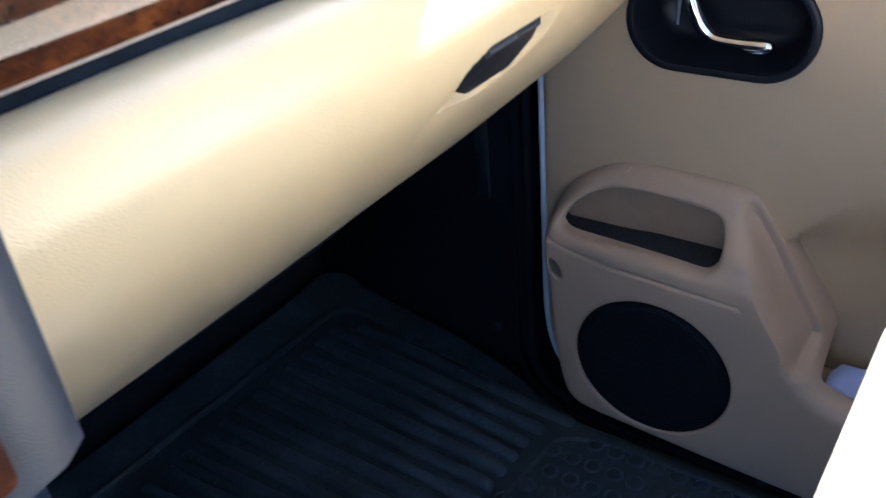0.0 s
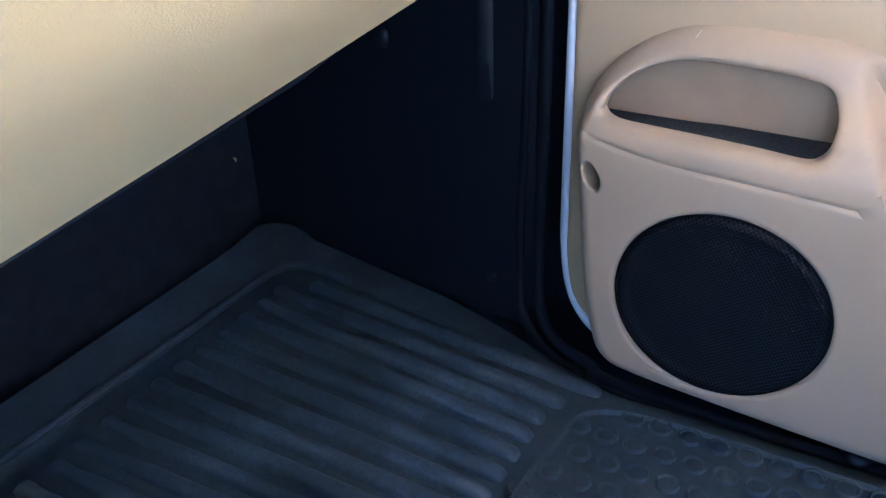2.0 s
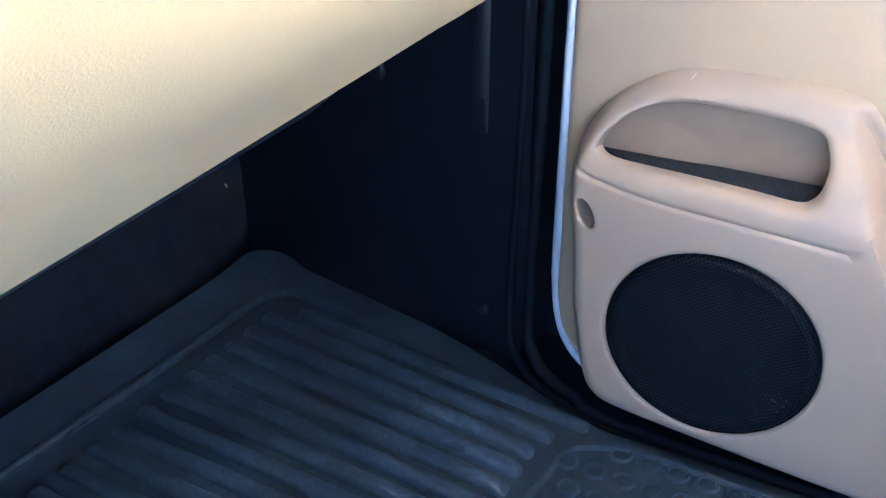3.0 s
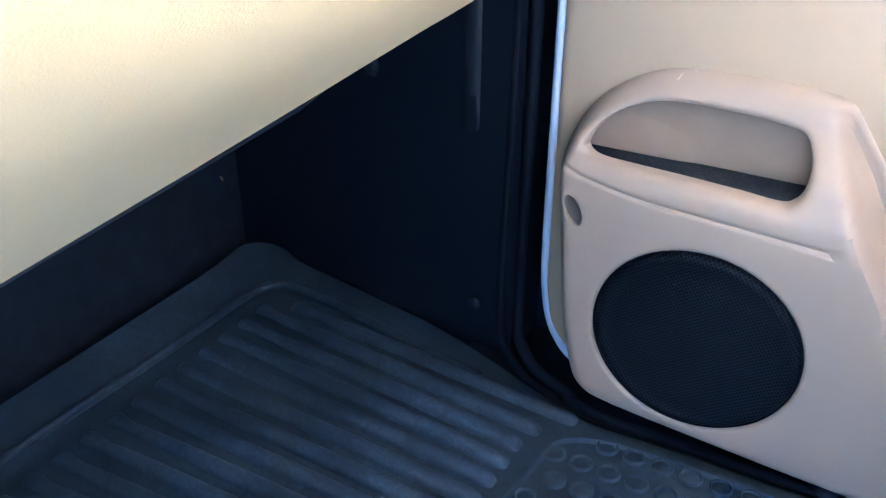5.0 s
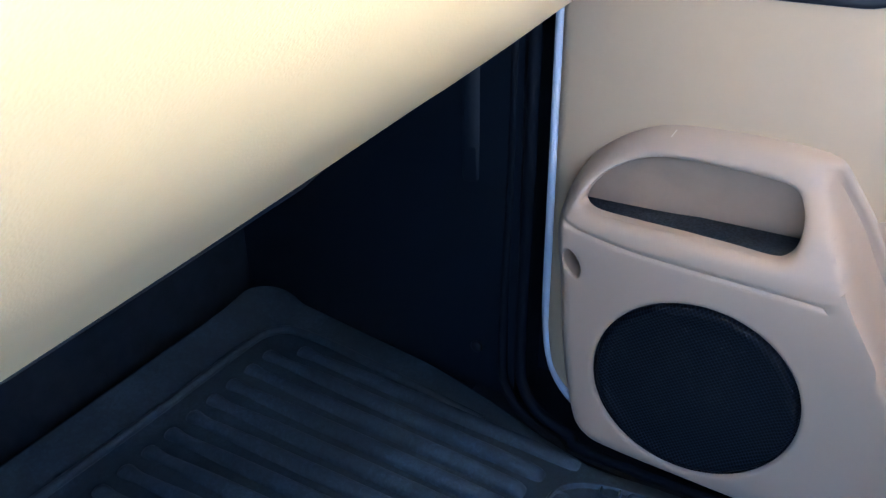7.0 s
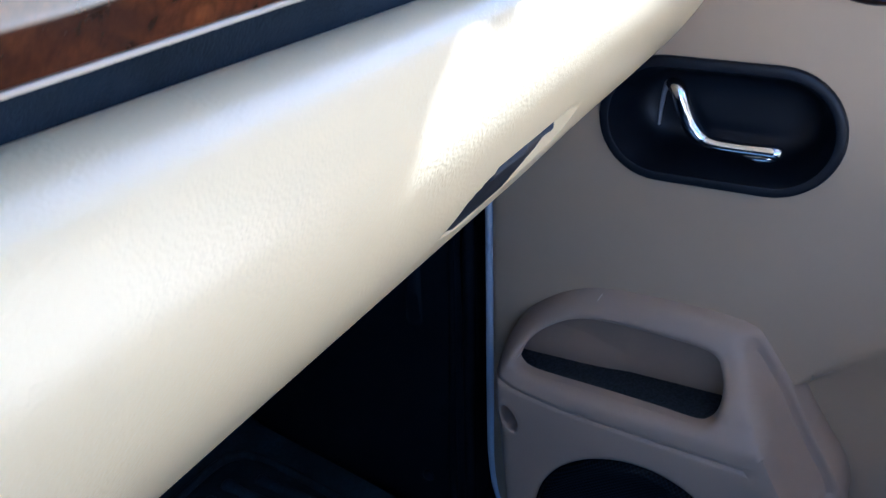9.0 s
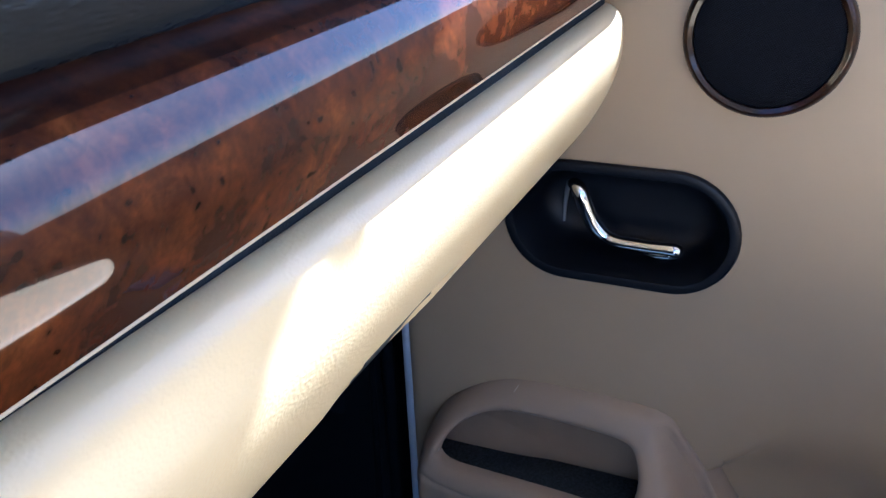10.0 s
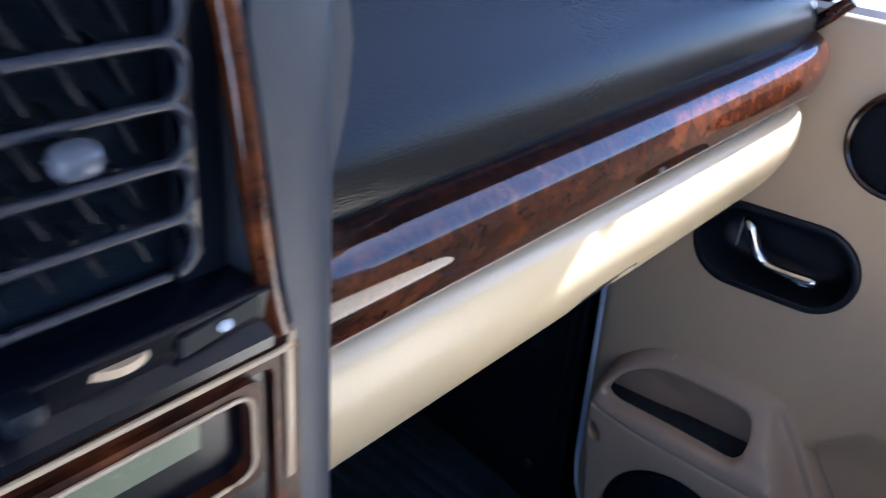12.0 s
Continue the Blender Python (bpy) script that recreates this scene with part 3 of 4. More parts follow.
def panel_x(y, z):
    p = curve_z(z, DEPTH)
    d = dist(PANEL, y, z)
    r = 0.016 + 0.006 * max(0.0, min(1.0, (-y - 0.03) / 0.05)) - 0.013 * ease((-y - 0.080) / 0.07) * ease((z - 0.270) / 0.03)
    k = math.sqrt(max(0.0, 1 - (1 - min(d, r) / r) ** 2))
    lip = ease((-y - 0.272) / 0.016) * ease((0.176 - z) / 0.014) * ease((z - 0.06) / 0.03)
    front = DOOR_X - 0.003 - p
    back = DOOR_X + 0.003
    back += lip * (-0.024 - back)
    x = back + (front - back) * k
    # behind the pocket the skin drops in a hollow flank and ends in a rounded crest
    flank = ease((-y - 0.196) / 0.020) * ease((z - 0.166) / 0.024)
    if flank:
        x += flank * (float(np.interp(d, CREST_D, CREST_X + [front * 0.55, front * 0.88, front * 0.985, front])) - x)
    dp = dist(POCKET, y, z)
    x += quarter(dp, 0.007) * 0.8
    x += quarter(dist(SPK, y, z), 0.004)
    x += quarter(dist(SCREW, y, z), 0.0025)
    df = dist(FOLD, y, z, False)
    if z < 0.28 and y > -0.230:
        x += 0.0016 * math.exp(-((df / 0.0019) ** 2))
    return x


fold_pts = []
for s in (-0.0050, -0.0032, -0.0020, -0.0010, 0.0, 0.0010, 0.0020, 0.0032, 0.0050):
    fold_pts += [(y, z + s) for y, z in resample(FOLD, 0.003, False)]
for r in (0.0035, 0.0060, 0.0085, 0.0115, 0.0150, 0.0185, 0.0215, 0.0250, 0.0285, 0.0325):
    fold_pts += [tuple(q) for q in offset_loop(ccw(resample(PANEL, 0.005)), r) if q[0] < -0.19 and q[1] > 0.15 and dist(PANEL, q[0], q[1]) > 0.8 * r and dist(POCKET, q[0], q[1]) > 0.004]
moulding = part("lower_moulding", relief(resample(PANEL, 0.006), [resample(POCKET, 0.004), SPK, SCREW], panel_x, 0.008, (0.001, 0.0025, 0.0045, 0.007, 0.011, 0.015, 0.020), fold_pts, FOLD), LOWER, door, "smooth beige moulded lower panel")
part("nick", sweep([(panel_x(-0.0890, 0.3245) + 0.0001, -0.0890, 0.3245), (panel_x(-0.0865, 0.3200) + 0.0001, -0.0865, 0.3200)], 0.0005, 8), plain("scuffed plastic", (0.52, 0.43, 0.33), 0.5, grain_depth=0), moulding, "small pale nick in the plastic")
part("pocket_lip", loft([[(panel_x(y, z), y, z) for y, z in ccw(POCKET)], [(panel_x(y, z) + 0.010, y, z) for y, z in offset_loop(ccw(POCKET), 0.0005)], [(min(DOOR_X - 0.001, panel_x(y, z) + 0.016), y, z) for y, z in offset_loop(ccw(POCKET), -0.004)]], True), LOWER, moulding)
back = resample(ccw(offset_loop(ccw(POCKET_HOLE), -0.004)), 0.006)
crease = [(-0.040, 0.285), (-0.078, 0.2800), (-0.112, 0.2690), (-0.150, 0.2640), (-0.206, 0.2600)]


def pocket_x(y, z):
    """Back of the pocket: leans away above a soft diagonal crease."""
    h = z - float(np.interp(-y, [-a for a, _ in crease], [b for _, b in crease]))
    return 0.0132 + 0.05 * max(0.0, h) + 0.20 * min(0.0, h) * ease((y + 0.135) / 0.045)


# darker tone here stands in for the shade inside the pocket
part("pocket_back", relief(back, [], pocket_x, 0.006, (0.002, 0.004), [(y, z + k) for y, z in resample(crease, 0.004, False) for k in (-0.001, 0.0, 0.001)]), plain("beige darkened for pocket shade", (0.262, 0.186, 0.120), 0.6, vary=0.08, big=25, grain=1500, grain_depth=0.0002), moulding, "grey beige back of the pocket")
part("pocket_wall", loft([[(DOOR_X + 0.0005, y, z) for y, z in offset_loop(back, 0.0035)], [(pocket_x(y, z), y, z) for y, z in offset_loop(back, 0.001)]], True), LOWER, moulding)
part("pocket_floor", boxed((-0.034, -0.204, 0.232), (0.0128, -0.014, 0.2530), 0.001), LINING, moulding, "dark speckled lining of the pocket")
part("screw_cup", loft([[(panel_x(y, z), y, z) for y, z in SCREW], [(0.011, y, z) for y, z in SCREW]], True, False, True), LOWER, moulding)
sx = panel_x(SY, SZ - SR - 0.006)
rim = [ring_yz(SY, SZ, r, SV * r, sx + dx, 90) for dx, r in ((0.004, SR + 0.0004), (0.0005, SR - 0.0002), (0.0002, SR - 0.0010), (0.004, SR - 0.0018))]
grille = part("speaker_cover", loft([ring_yz(SY, SZ, r, SV * r, sx + dx, 64) for dx, r in ((0.0045, SR - 0.0008), (0.0006, SR - 0.0018), (-0.0022, SR - 0.0040), (-0.0034, SR - 0.0070), (-0.0034, SR - 0.0095), (-0.0024, SR - 0.0125), (-0.0014, SR - 0.0155), (-0.0010, SR - 0.020), (-0.0008, SR - 0.05), (-0.0008, 0.003))], True, False, True), GRILLE, door, "black perforated speaker cover")
part("rim", loft(rim), GRILLE, grille)

# rear bin
part("bin_floor", boxed((-0.040, -0.79, 0.098), (0.050, -0.278, 0.120), 0.003), LOWER, moulding)
pack = thing("plastic_pouch", "pale blue crinkled plastic pouch lying in the door bin", "pouch")
bm = bmesh.new()
bmesh.ops.create_uvsphere(bm, u_segments=40, v_segments=20, radius=1)
for v in bm.verts:
    c = v.co.copy()
    s = lambda a: math.copysign(abs(a) ** 0.6, a)
    w = 0.10 * noise.noise(c * 2.3) + 0.05 * noise.noise(c * 6)
    v.co = Vector((0.010 + 0.026 * s(c.x) * (1 + w), -0.352 + 0.052 * s(c.y) * (1 + w), 0.1345 + 0.013 * s(c.z) * (1 + 2 * w)))
part("pouch_skin", bm, BLUE, pack)
# round plug mark low on the panel
part("plug", loft([ring_yz(-0.349, 0.081, r, r, panel_x(-0.349, 0.081) + dx, 40) for dx, r in ((0.001, 0.024), (-0.0002, 0.0234), (-0.0002, 0.0224), (0.001, 0.0217))]), LOWER, moulding)

# ---- dashboard ----
dash = thing("dashboard", "black leather dashboard with a lacquered walnut strip", "dashboard")
X0 = -0.66
pad = smooth_path([(0, -0.120, 0.690), (0, -0.153, 0.6995), (0, -0.1600, 0.7032), (0, -0.1612, 0.713), (0, -0.1595, 0.726), (0, -0.1545, 0.738), (0, -0.145, 0.7515), (0, -0.1315, 0.771), (0, -0.112, 0.797), (0, -0.085, 0.822), (0, -0.045, 0.842), (0, 0.05, 0.854), (0, 0.25, 0.857), (0, 0.47, 0.853)], 6)
padp = [(p.y, p.z) for p in pad] + [(0.47, 0.70), (0.0, 0.66), (-0.10, 0.68)]
xs = [-1.55, -1.0, -0.66, -0.4, -0.2, -0.05, -0.020, -0.004, 0.006, 0.010]
dr = [0, 0, 0, 0, 0, 0, 0.004, 0.012, 0.026, 0.045]
part("pad", loft([[(x, y + d, z - d * 0.35) for y, z in padp] for x, d in zip(xs, dr)], True, True, True), PAD, dash, "black grained leather top pad")
part("substructure", extrude_x([(-0.120, 0.640), (-0.110, 0.690), (0.44, 0.69), (0.44, 0.45), (0.06, 0.43)], X0, 0.0), BLACK, dash)
# walnut strip: rounded face, rounded passenger end
wp = smooth_path([(0, -0.138, 0.7065), (0, -0.150, 0.7050), (0, -0.160, 0.7026), (0, -0.167, 0.6998), (0, -0.1726, 0.6962), (0, -0.1768, 0.6917), (0, -0.1791, 0.6868), (0, -0.1804, 0.679), (0, -0.1795, 0.669), (0, -0.1755, 0.6575)], 6)
face = [(p.y, p.z) for p in wp]
cy, cz = -0.130, 0.680
xs = [-0.645 + 0.05 * k for k in range(12)] + [-0.075, -0.055, -0.040, -0.026, -0.014, -0.005, 0.001, 0.006, 0.0095, 0.011]
loops = []
for x in xs:
    t = max(0.0, (x + 0.045) / 0.056)
    k = math.sqrt(max(0.0, 1 - t * t)) if t < 1 else 0.0
    k = max(k, 0.02)
    prof = [(cy + (y - cy) * (0.35 + 0.65 * k) if t > 0 else y, cz + (z - cz) * (0.90 + 0.10 * k)) for y, z in face]
    loops.append([(x, y, z) for y, z in prof])
part("walnut_strip", loft([lp[22:] + [(lp[0][0], -0.118, lp[-1][2] + 0.001), (lp[0][0], -0.118, lp[22][2] - 0.004)] for lp in loops], True, True, True), WOOD, dash, "glossy burr walnut strip")
# top of the same strip, its shade painted as darker wood
part("shaded_top_edge", loft([lp[:23] + [(lp[0][0], -0.120, lp[22][2] - 0.003), (lp[0][0], -0.120, lp[0][2])] for lp in loops], True, True, True), TOPWOOD, dash, "upper edge of the strip, darkened in place of shade")
part("pinstripe", sweep([(x, -0.1745, 0.6566) for x in (-0.645, -0.4, -0.2, -0.08, -0.050)], 0.0006, 8), plain("pale gold line", (0.62, 0.50, 0.34), 0.3, grain_depth=0), dash, "thin gold line")
# black box fills the open gap in place of its deep shade
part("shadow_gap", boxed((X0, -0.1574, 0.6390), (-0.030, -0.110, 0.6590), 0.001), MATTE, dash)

cap = smooth_path([(0.002, -0.128, 0.690), (0.006, -0.140, 0.698), (0.010, -0.156, 0.712), (0.012, -0.174, 0.730)], 5)
part("end_trim", sweep(cap, 0.0065, 12, 0.7), WOOD, dash, "small walnut end piece")

# ---- glovebox ----
glove = thing("glovebox", "closed cream vinyl glovebox lid below the walnut strip", "glovebox")
gl = [(-0.120, 0.6385), (-0.150, 0.6395), (-0.1590, 0.6405), (-0.1675, 0.634), (-0.1695, 0.622), (-0.1690, 0.608), (-0.1640, 0.590), (-0.1540, 0.570), (-0.140, 0.5505), (-0.120, 0.528)]
glp = [(p.y, p.z) for p in smooth_path([(0, y, z) for y, z in gl], 7)]
LOW = [(-0.120, 0.528), (-0.090, 0.494), (-0.060, 0.4625), (-0.030, 0.4335), (0.0, 0.4075), (0.025, 0.388), (0.05, 0.3660), (0.08, 0.3400), (0.118, 0.3085)]
SCOOP = [(-0.364, 0.91), (-0.358, 0.60), (-0.356, 0.36), (-0.340, 0.27), (-0.280, 0.26), (-0.258, 0.30), (-0.257, 0.56), (-0.266, 0.78), (-0.290, 0.87), (-0.33, 0.91)]
xs = [-0.640 + 0.0145 * k for k in range(19)] + [-0.362 + 0.0035 * k for k in range(37)] + [-0.222 + 0.0145 * k for k in range(12)] + [-0.052, -0.044, -0.036, -0.028, -0.021, -0.014, -0.006, 0.000, 0.005, 0.0085, 0.0105]


def scooped(x, y, z):
    """Sink the finger scoop of the latch into the lid."""
    s = ((y + 0.1665) * 0.0545 - (z - 0.600) * 0.0805) / (0.0545 ** 2 + 0.0805 ** 2)
    if not inside(SCOOP, x, s):
        return y, z
    k = min(1.0, min(dist([(a, b * 0.097) for a, b in SCOOP], x, s * 0.097) / 0.007, 1.0))
    k = k * k * (3 - 2 * k) * 0.0090
    return y + 0.83 * k, z + 0.56 * k


def glove_loop(x):
    ye = max(-0.040, min(0.118, 0.018 + (-0.16 - x) * 0.34))
    low = []
    for q in range(1, 17):
        y = -0.120 + (ye + 0.120) * q / 16
        low.append((y, float(np.interp(y, [a for a, _ in LOW], [b for _, b in LOW])) + 0.004 * max(0.0, min(1.0, (x + 0.16) / 0.1))))
    zl = low[-1][1]
    end = [(ye + 0.006, zl + 0.001), (ye + 0.010, zl + 0.008), (ye + 0.010, zl + 0.030), (0.125, 0.50), (0.02, 0.60)]
    t = max(0.0, (x + 0.040) / 0.0510)
    k = max(0.06, math.sqrt(max(0.0, 1 - min(1, t) ** 2)))
    cy, cz = -0.060, 0.560
    out = []
    for y, z in glp + low + end:
        y, z = scooped(x, y, z)
        z += float(np.interp(x, (-0.54, -0.38, -0.20), (0.0039, 0.0, -0.0015))) * max(0.0, min(1.0, (z - 0.610) / 0.03))
        out.append((x, cy + (y - cy) * (0.70 + 0.30 * k), cz + (z - cz) * (0.80 + 0.20 * k)))
    return out


part("lid", loft([glove_loop(x) for x in xs], True, True, True), CREAM, glove)
hem = [(x, 0.0235 + max(0.0, -0.16 - max(x, -0.44)) * 0.34, 0.3905 - max(0.0, -0.16 - max(x, -0.44)) * 0.278) for x in (-0.64, -0.54, -0.44, -0.35, -0.27)]
part("under_trim", sweep(hem + [(-0.22, 0.0500, 0.3790)], 0.0048, 12), BLACK, glove)
NRM = Vector((0, -0.83, -0.56))


def on_lid(x, s, lift):
    p = Vector((0, -0.1665, 0.600)).lerp(Vector((0, -0.112, 0.5195)), s) + NRM * lift
    return (x, p.y, p.z)


hw = [(-0.350, 0.606), (-0.3485, 0.39), (-0.337, 0.315), (-0.285, 0.300), (-0.273, 0.36), (-0.2665, 0.546), (-0.278, 0.755), (-0.3276, 0.749)]
latch = part("latch", loft([[on_lid(x, s, -0.0095) for x, s in hw], [on_lid(x, s, 0.0024) for x, s in hw], [on_lid(x + (-0.295 - x) * 0.05, s + (0.55 - s) * 0.05, 0.0034) for x, s in hw]], True, True, True), BLACK, glove, "black latch paddle")
bar = [on_lid(-0.333, 0.385, 0.0024), on_lid(-0.305, 0.380, 0.0028), on_lid(-0.277, 0.38, 0.0024)]
part("latch_pull", sweep(bar, 0.0032, 12), GREY, latch)

# ---- centre console ----
con = thing("centre_console", "charcoal centre console with air vents and walnut bezels", "console")
FY = -0.215
side = [(-1.06, -0.10), (-1.06, -0.205), (-1.05, -0.205), (-1.045, -0.180), (-0.682, -0.180), (-0.6765, -0.183), (-0.676, FY), (-0.662, -0.2165), (-0.650, -0.2145), (-0.641, -0.209), (-0.637, -0.200), (-0.637, -0.10)]


def cheek(z):
    """Outline of the swelling behind the pod's side panel at one height."""
    w = float(np.interp(z, (0.735, 0.748, 0.757, 0.77, 0.79, 0.81, 0.83, 0.86), (0.0045, 0.0092, 0.0124, 0.0160, 0.0181, 0.0155, 0.0113, 0.0030)))
    return [(-0.66, -0.196, z), (-0.640 + w, -0.1985, z), (-0.638 + w, -0.196, z), (-0.637 + w, -0.190, z), (-0.637 + w, -0.10, z), (-0.66, -0.10, z)]


part("pod", loft([[(x, y, z) for x, y in side] for z in (0.572, 0.576, 0.86)], True, True, True), GREY, con, "charcoal grained side and surround")
part("cheek", loft([cheek(0.735 + 0.005 * k) for k in range(26)], True, True, True), GREY, con)
part("face_backing", boxed((-1.045, FY - 0.0012, 0.575), (-0.676, FY + 0.01, 0.728), 0.0), GLOSS, con)
part("vent_backing", boxed((-1.044, -0.1885, 0.728), (-0.6775, -0.1805, 0.858), 0.0), MATTE, con)
part("vent_cheek", boxed((-0.6945, FY + 0.012, 0.726), (-0.6775, FY + 0.016, 0.859), 0.001), BLACK, con)
part("pedestal", boxed((-1.04, -0.19, -0.01), (-0.645, 0.40, 0.575), 0.01), MATTE, con)


# walnut bezel round the vents
part("vent_bezel", sweep(smooth_path([(-0.6960, FY - 0.002, 0.86), (-0.6860, FY - 0.002, 0.815), (-0.6800, FY - 0.002, 0.775), (-0.6750, FY - 0.002, 0.732), (-0.6710, FY - 0.002, 0.712)], 6), 0.0040, 12), WOOD, con, "walnut edging")
part("bezel_gap", sweep(smooth_path([(-0.6905, FY - 0.0006, 0.86), (-0.6805, FY - 0.0006, 0.815), (-0.6745, FY - 0.0006, 0.775), (-0.6695, FY - 0.0006, 0.732), (-0.6660, FY - 0.0006, 0.712)], 6), 0.0017, 8), MATTE, con)
vent = thing("air_vent", "black slatted dashboard air vent with a grey knob", "air vent")
VX1, VX0 = -0.6965, -1.03
VENT = plain("dull black vent plastic", (0.015, 0.018, 0.026), 0.30, grain_depth=0, spec=0.6)
for k in range(6):
    z = 0.8365 - 0.0152 * k
    lip = [(VX0, FY - 0.004, z), (VX1 - 0.012, FY - 0.004, z)]
    lip += [(VX1 - 0.009 + 0.0060 * math.cos(a), FY - 0.004, z - 0.00755 + 0.00755 * math.sin(a)) for a in [math.pi / 2 - math.pi * q / 10 for q in range(11)]]
    lip += [(VX1 - 0.012, FY - 0.004, z - 0.0151), (VX0, FY - 0.004, z - 0.0151)]
    part("slat", sweep(lip, 0.0016, 10), VENT, vent)
    for j in range(16):
        x = VX1 - 0.019 - 0.0132 * j
        part("vane", loft([[(x + 0.0075, FY + 0.006, z - 0.0150), (x + 0.0085, FY + 0.006, z - 0.0150), (x + 0.0010, FY + 0.004, z - 0.0010), (x, FY + 0.004, z - 0.0010)], [(x + 0.0105, FY + 0.020, z - 0.0150), (x + 0.0115, FY + 0.020, z - 0.0150), (x + 0.0040, FY + 0.020, z - 0.0010), (x + 0.0030, FY + 0.020, z - 0.0010)]], True, True, True), BLACK, vent)
part("frame_side", boxed((VX1 - 0.0035, FY - 0.0020, 0.746), (VX1 + 0.0010, FY + 0.004, 0.86), 0.0015), GLOSS, vent)
bm = bmesh.new()
bmesh.ops.create_uvsphere(bm, u_segments=24, v_segments=14, radius=1)
for v in bm.verts:
    v.co = Vector((-0.7325 + 0.0060 * math.copysign(abs(v.co.x) ** 0.75, v.co.x), FY - 0.010 + 0.005 * v.co.y, 0.7855 + 0.0046 * math.copysign(abs(v.co.z) ** 0.75, v.co.z)))
part("knob", bm, plain("light grey plastic", (0.11, 0.12, 0.14), 0.25, grain_depth=0), vent, "grey vent knob")

# thumbwheel strip under the vent
part("wheel_strip", extrude_x([(FY - 0.004, 0.7315), (FY - 0.006, 0.7300), (FY - 0.003, 0.7190), (FY - 0.0075, 0.7150), (FY - 0.0070, 0.7110), (FY + 0.020, 0.7110), (FY + 0.020, 0.7315)], VX0, -0.677), GLOSS, con)
part("dot_plate", loft([[(x, FY - 0.0064 + 0.002 * k, z) for x, z in ((-0.7075, 0.7205), (-0.6815, 0.7245), (-0.6815, 0.7300), (-0.7075, 0.7265))] for k in (0, 1, 2)], True, True, True), plain("warm grey plastic", (0.026, 0.028, 0.026), 0.5, grain_depth=0, spec=0.15), con, "small warm grey plate")
bm = bmesh.new()
bmesh.ops.create_cone(bm, cap_ends=True, segments=36, radius1=0.0125, radius2=0.0125, depth=0.0026)
for v in bm.verts:
    v.co = Vector((v.co.x - 0.7250, FY + 0.0045 + v.co.y, 0.7262 + v.co.z))
part("thumbwheel", bm, IVORY, con, "pale ribbed thumbwheel")
bm = bmesh.new()
bmesh.ops.create_uvsphere(bm, u_segments=16, v_segments=8, radius=1)
for v in bm.verts:
    v.co = Vector((-0.6935 + 0.0022 * v.co.x, FY - 0.0068 + 0.0015 * v.co.y, 0.7253 + 0.0018 * v.co.z))
part("white_dot", bm, WHITE, con)
part("slider", boxed((-0.758, FY - 0.014, 0.7245), (-0.7485, FY - 0.002, 0.7315), 0.0020), BLACK, con)

# walnut surround and clock below
WB = rounded([(-0.664, 0.708), (-1.02, 0.708), (-1.02, 0.58), (-0.664, 0.58)], 0.004)
WI = rounded([(-0.6745, 0.7015), (-1.00, 0.7015), (-1.00, 0.59), (-0.6745, 0.59)], 0.004)


def xz_ring(outer, inner, y0, y1):
    a = [(x, y0 + 0.004, z) for x, z in outer]
    b = [(x, y0, z) for x, z in outer]
    c = [(x, y0, z) for x, z in inner]
    d = [(x, y1, z) for x, z in inner]
    return loft([a, b, c, d], True)


part("walnut_surround", xz_ring(WB, WI, FY - 0.004, FY + 0.002), SATIN, con, "glossy walnut frame")
# pale lines put in as reflections along the frame's rounded edges
part("reflection_line", sweep(smooth_path([(-1.0, FY - 0.0050, 0.7065), (-0.70, FY - 0.0050, 0.7065), (-0.672, FY - 0.0050, 0.7068), (-0.6685, FY - 0.0050, 0.7085), (-0.668, FY - 0.0050, 0.712)], 6), 0.0011, 8), IVORY, con)
part("reflection_line_side", boxed((-0.6705, FY - 0.0056, 0.655), (-0.6675, FY - 0.0040, 0.708), 0.0006), IVORY, con)
clock = thing("clock", "dashboard clock with walnut frame and grey green face", "clock")
CB = rounded([(-0.681, 0.7020), (-0.80, 0.7020), (-0.80, 0.664), (-0.681, 0.664)], 0.006)
CI = rounded([(-0.6855, 0.6985), (-0.79, 0.6985), (-0.79, 0.668), (-0.6855, 0.668)], 0.007)
part("clock_frame", xz_ring(CB, CI, FY - 0.007, FY - 0.001), SATIN, clock)
# painted reflection round the inner edge of the clock frame
part("clock_reflection_line", sweep([(x, FY - 0.0075, z) for x, z in resample(CI + CI[:1], 0.003, False)], 0.0008, 6), IVORY, clock)
part("clock_face", boxed((-0.79, FY - 0.0030, 0.6845), (-0.702, FY - 0.0015, 0.6945), 0.0), SCREEN, clock)

FX, FZ = 0.049, 0.096
# ---- passenger seat ----
seat = thing("passenger_seat", "cream leather passenger seat in full sun", "car seat")


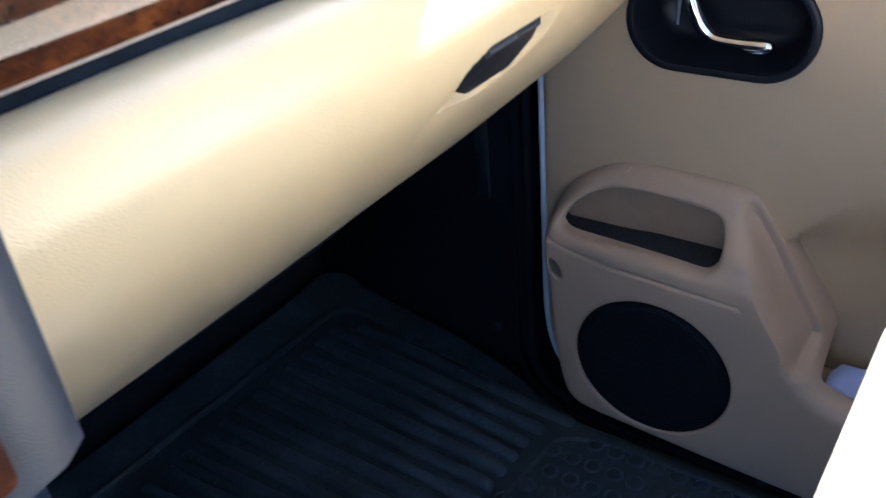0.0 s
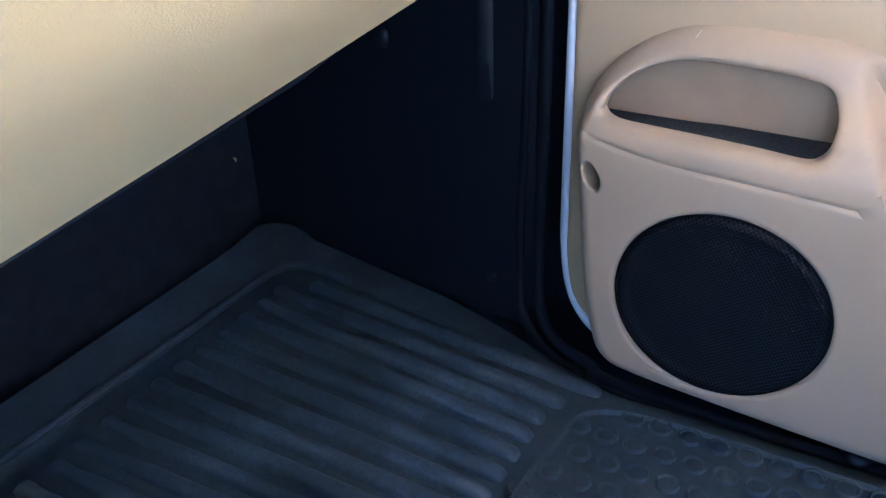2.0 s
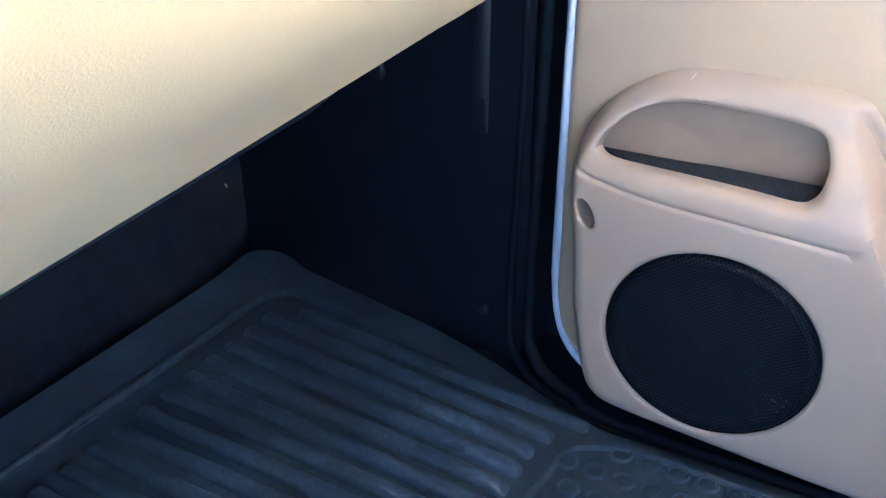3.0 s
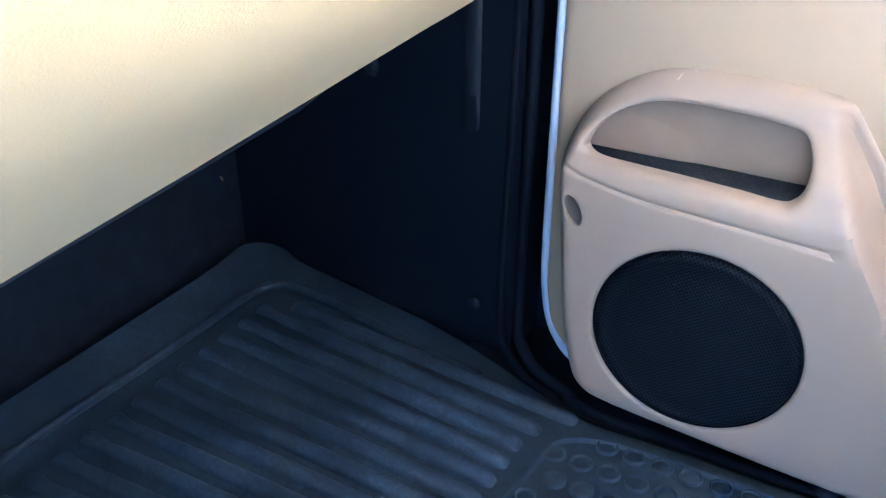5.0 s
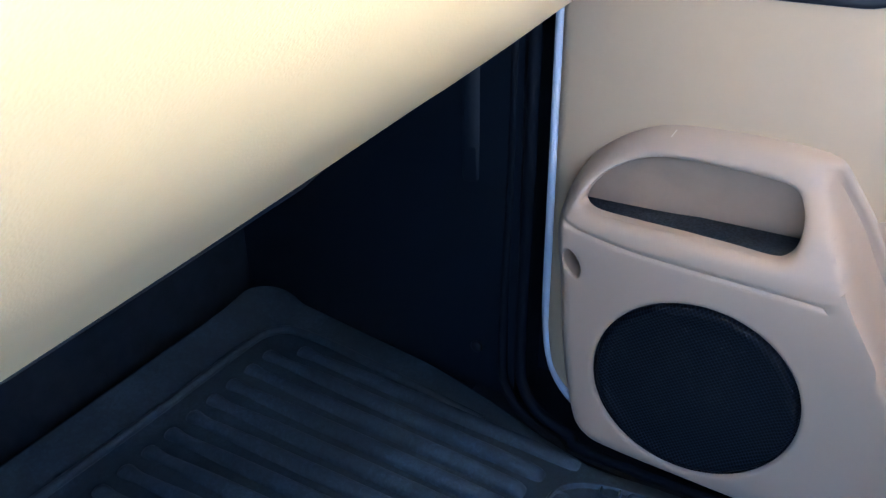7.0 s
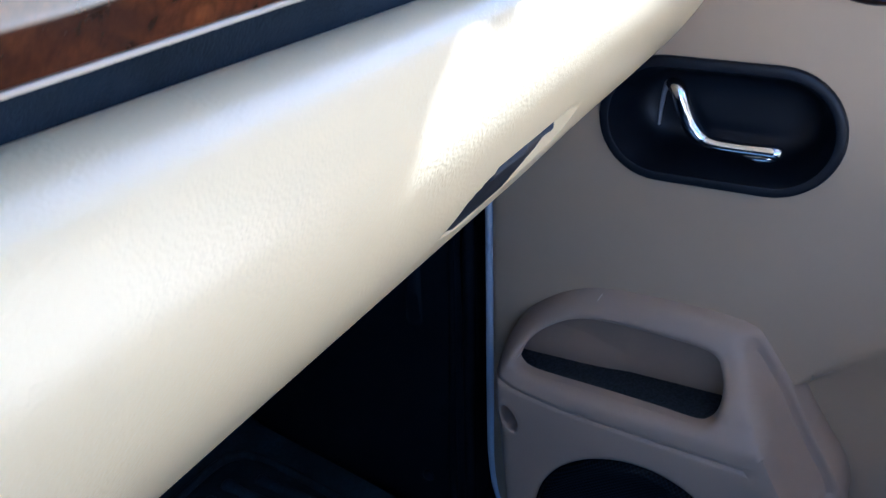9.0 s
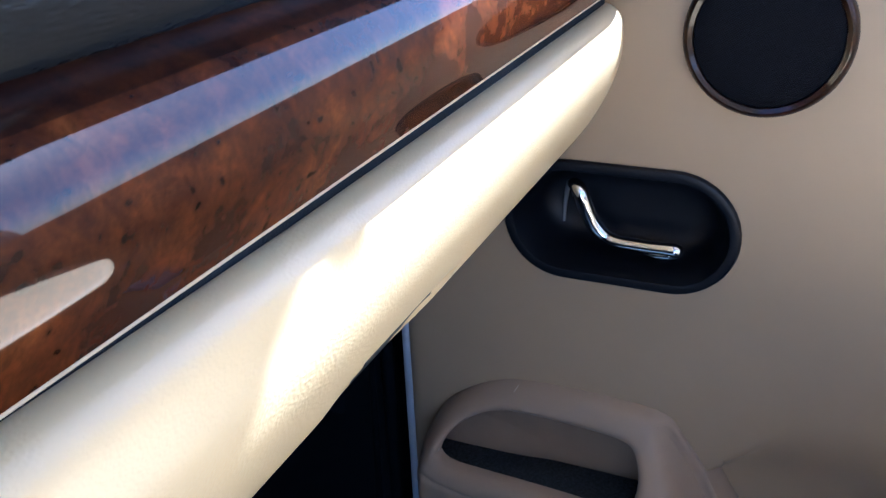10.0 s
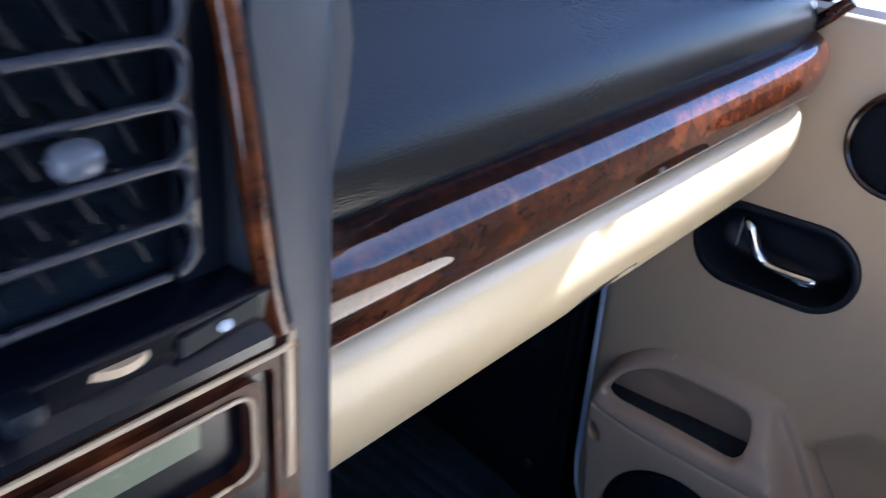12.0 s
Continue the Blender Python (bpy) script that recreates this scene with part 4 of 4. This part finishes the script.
def cushion(cx, cy, cz, hx, hy, hz, p=4.0):
    bm = bmesh.new()
    bmesh.ops.create_cube(bm, size=2.0)
    bmesh.ops.subdivide_edges(bm, edges=bm.edges[:], cuts=40, use_grid_fill=True)
    for v in bm.verts:
        c = Vector((math.sin(math.pi / 2 * v.co.x), math.sin(math.pi / 2 * math.sin(math.pi / 2 * v.co.y)), math.sin(math.pi / 2 * math.sin(math.pi / 2 * v.co.z))))
        k = (abs(c.x) ** p + abs(c.y) ** p + abs(c.z) ** p) ** (1 / p)
        c = c / k
        sag = 0.012 * max(0.0, c.z) * (1 - c.x * c.x) * (1 - 0.5 * c.y * c.y)
        fr = max(0.0, c.y) ** 2
        y = cy + hy * c.y
        x = cx + hx * c.x * (1 - (0.52 * max(0.0, min(1.0, (y + 0.66) / 0.29)) ** 2 if c.x > 0 else 0.0))
        back = fr * (0.050 * (1 - c.z) + 0.078 * max(0.0, (x + 0.2905) / 0.18) ** 2 + 0.03 * max(0.0, (-c.x - 0.7) / 0.3) ** 2)
        v.co = Vector((x, y - back, cz + hz * c.z - sag))
    return bm


part("cushion", cushion(-0.315, -0.603, 0.292, 0.215, 0.2455, 0.140, 20.0), SEAT, seat)
part("seat_base", boxed((-0.50, -0.84, -0.01), (-0.16, -0.46, 0.16), 0.02), BLACK, seat)
bm = cushion(0, 0, 0, 0.235, 0.085, 0.33)
for v in bm.verts:
    v.co = Matrix.Rotation(radians(-14), 3, "X").inverted() @ v.co + Vector((-0.30, -1.00, 0.62))
part("backrest", bm, SEAT, seat)
bm = bmesh.new()
for k in range(58):
    x = -0.455 + 0.0054 * k
    cx = (x + 0.315) / 0.215
    u = max(0.0, (x + 0.2905) / 0.18)
    y = -0.3770 - 0.078 * u * u
    z = 0.4305 - 0.0068 * (1 - cx * cx)
    box(bm, (x, y - 0.0005, z - 0.0012), (x + 0.0034, y + 0.0005, z + 0.0002))
part("stitching", bm, plain("grey thread", (0.22, 0.24, 0.30), 0.8, grain_depth=0), seat, "fine grey stitched seam")

# ---- rubber mat ----
floor_mat = thing("floor_mat", "black ribbed rubber floor mat with raised studs", "floor mat")


EDGE_Y = (-0.30, -0.20, -0.12, -0.06, 0.0, 0.057, 0.148, 0.38)
EDGE_X = (-0.031, -0.031, -0.0315, -0.034, -0.016, 0.005, 0.031, 0.070)


def mat_edge_x(y):
    return float(np.interp(y, EDGE_Y, EDGE_X))


ys = [-0.30 + 0.0175 * k for k in range(37)] + [0.340, 0.346, 0.352, 0.358, 0.364, 0.370, 0.376, 0.382, 0.387, 0.391, 0.395, 0.398, 0.401, 0.403, 0.4045]
loops = []
for y in ys:
    e = mat_edge_x(y)
    if y > 0.362:
        e -= 0.045 * (1 - math.sqrt(max(0.0, 1 - ((y - 0.362) / 0.043) ** 2)))
    up = 0.0
    if y > 0.345:
        t = min(1.0, (y - 0.345) / 0.022)
        up = 0.007 * t * t * (3 - 2 * t) + max(0.0, y - 0.367) * 0.35
    hi = 0.003 * max(0.0, min(1.0, y / 0.1))
    row = [(-0.64, y, up), (-0.30, y, up), (e - 0.075, y, up), (e - 0.066, y, up + 0.001), (e - 0.058, y, up + 0.001), (e - 0.050, y, up + 0.001), (e - 0.014, y, up + 0.003 + hi), (e - 0.006, y, up + 0.003 + hi), (e - 0.003, y, up + 0.001), (e - 0.003, y, -0.010), (-0.64, y, -0.010)]
    loops.append(row)
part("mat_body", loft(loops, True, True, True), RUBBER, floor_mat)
# rounded ribs that fan out towards the front and end in small knobs
for k in range(-3, 18):
    xh, yh = -0.0993 - 0.0299 * k, 0.326
    xe, ye = -0.1215 - 0.0256 * k, -0.019
    if k == -3:
        xh, yh, xe, ye = -0.016, 0.296, -0.043, -0.052
    elif k == -2:
        ye = -0.027
    loops = []
    for s, w, h in ((0.0, 0.45, 0.0), (0.006, 0.72, 0.0048), (0.018, 0.84, 0.0078), (0.034, 0.84, 0.0082), (0.055, 0.70, 0.0066), (0.085, 0.66, 0.0052), (0.13, 0.74, 0.0058), (0.25, 0.86, 0.0075), (0.50, 0.92, 0.0088), (0.80, 0.95, 0.0092), (0.955, 0.95, 0.0090), (0.980, 0.90, 0.0075), (0.993, 0.75, 0.0045), (1.0, 0.5, 0.0003)):
        x, y = xh + (xe - xh) * s, yh + (ye - yh) * s
        loops.append([(x - 0.0095 * w * math.cos(a), y, -0.0008 + (h + 0.0008) * max(0.0, math.sin(a)) ** 0.8) for a in [math.pi * q / 10 for q in range(11)]])
    bm = loft(loops, False)
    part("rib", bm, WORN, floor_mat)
bead = smooth_path([(-0.64, 0.360, 0.006), (-0.34, 0.358, 0.006), (-0.165, 0.3515, 0.006), (-0.05, 0.3500, 0.006), (-0.014, 0.346, 0.006), (0.004, 0.331, 0.006), (0.009, 0.307, 0.005), (0.006, 0.26, 0.004), (-0.006, 0.18, 0.003), (-0.026, 0.06, 0.002)], 8)
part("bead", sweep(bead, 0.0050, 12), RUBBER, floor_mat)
# heel pad with ringed studs
HP = rounded([(-0.074, -0.039), (-0.156, -0.0315), (-0.60, -0.0315), (-0.60, -0.30), (-0.046, -0.30), (-0.0465, -0.216), (-0.047, -0.130), (-0.050, -0.090), (-0.058, -0.060)], 0.012)
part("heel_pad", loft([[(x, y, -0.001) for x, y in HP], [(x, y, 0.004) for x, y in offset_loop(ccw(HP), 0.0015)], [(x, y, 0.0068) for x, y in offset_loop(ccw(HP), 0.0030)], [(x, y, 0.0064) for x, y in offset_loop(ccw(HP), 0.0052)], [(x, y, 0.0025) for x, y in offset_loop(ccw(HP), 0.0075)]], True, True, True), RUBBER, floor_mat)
stud = None
for i in range(18):
    for j in range(-2, 9):
        x = -0.0610 - 0.0300 * i
        y = -0.0862 - 0.0248 * j - (0.0124 if i % 2 else 0)
        if not inside(HP, x, y) or dist(HP, x, y) < 0.004:
            continue
        if stud is None:
            lp = [[(r * math.cos(a), r * math.sin(a), z) for a in [2 * math.pi * q / 24 for q in range(24)]] for r, z in ((0.0104, 0.0015), (0.0098, 0.0052), (0.0090, 0.0060), (0.0081, 0.0056), (0.0072, 0.0036), (0.0050, 0.0044), (0.002, 0.0048))]
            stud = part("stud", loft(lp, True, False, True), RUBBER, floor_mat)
            stud.location = (x, y, 0)
        else:
            o = new("stud", stud.data)
            o.parent = floor_mat
            o.location = (x, y, 0)

fleck = thing("fleck", "tiny pale fleck of litter on black carpet", "litter")
part("chip", loft([[(-0.0005 + FX + a * 0.004, 0.4435, FZ + b * 0.004) for a, b in ((-1, 1), (0.2, 0.2), (0.0, -1), (-0.5, 0.0))], [(FX + a * 0.004, 0.4425, FZ + b * 0.004) for a, b in ((-0.8, 0.8), (0.1, 0.2), (0.0, -0.8), (-0.4, 0.1))]], True, True, True), IVORY, fleck)
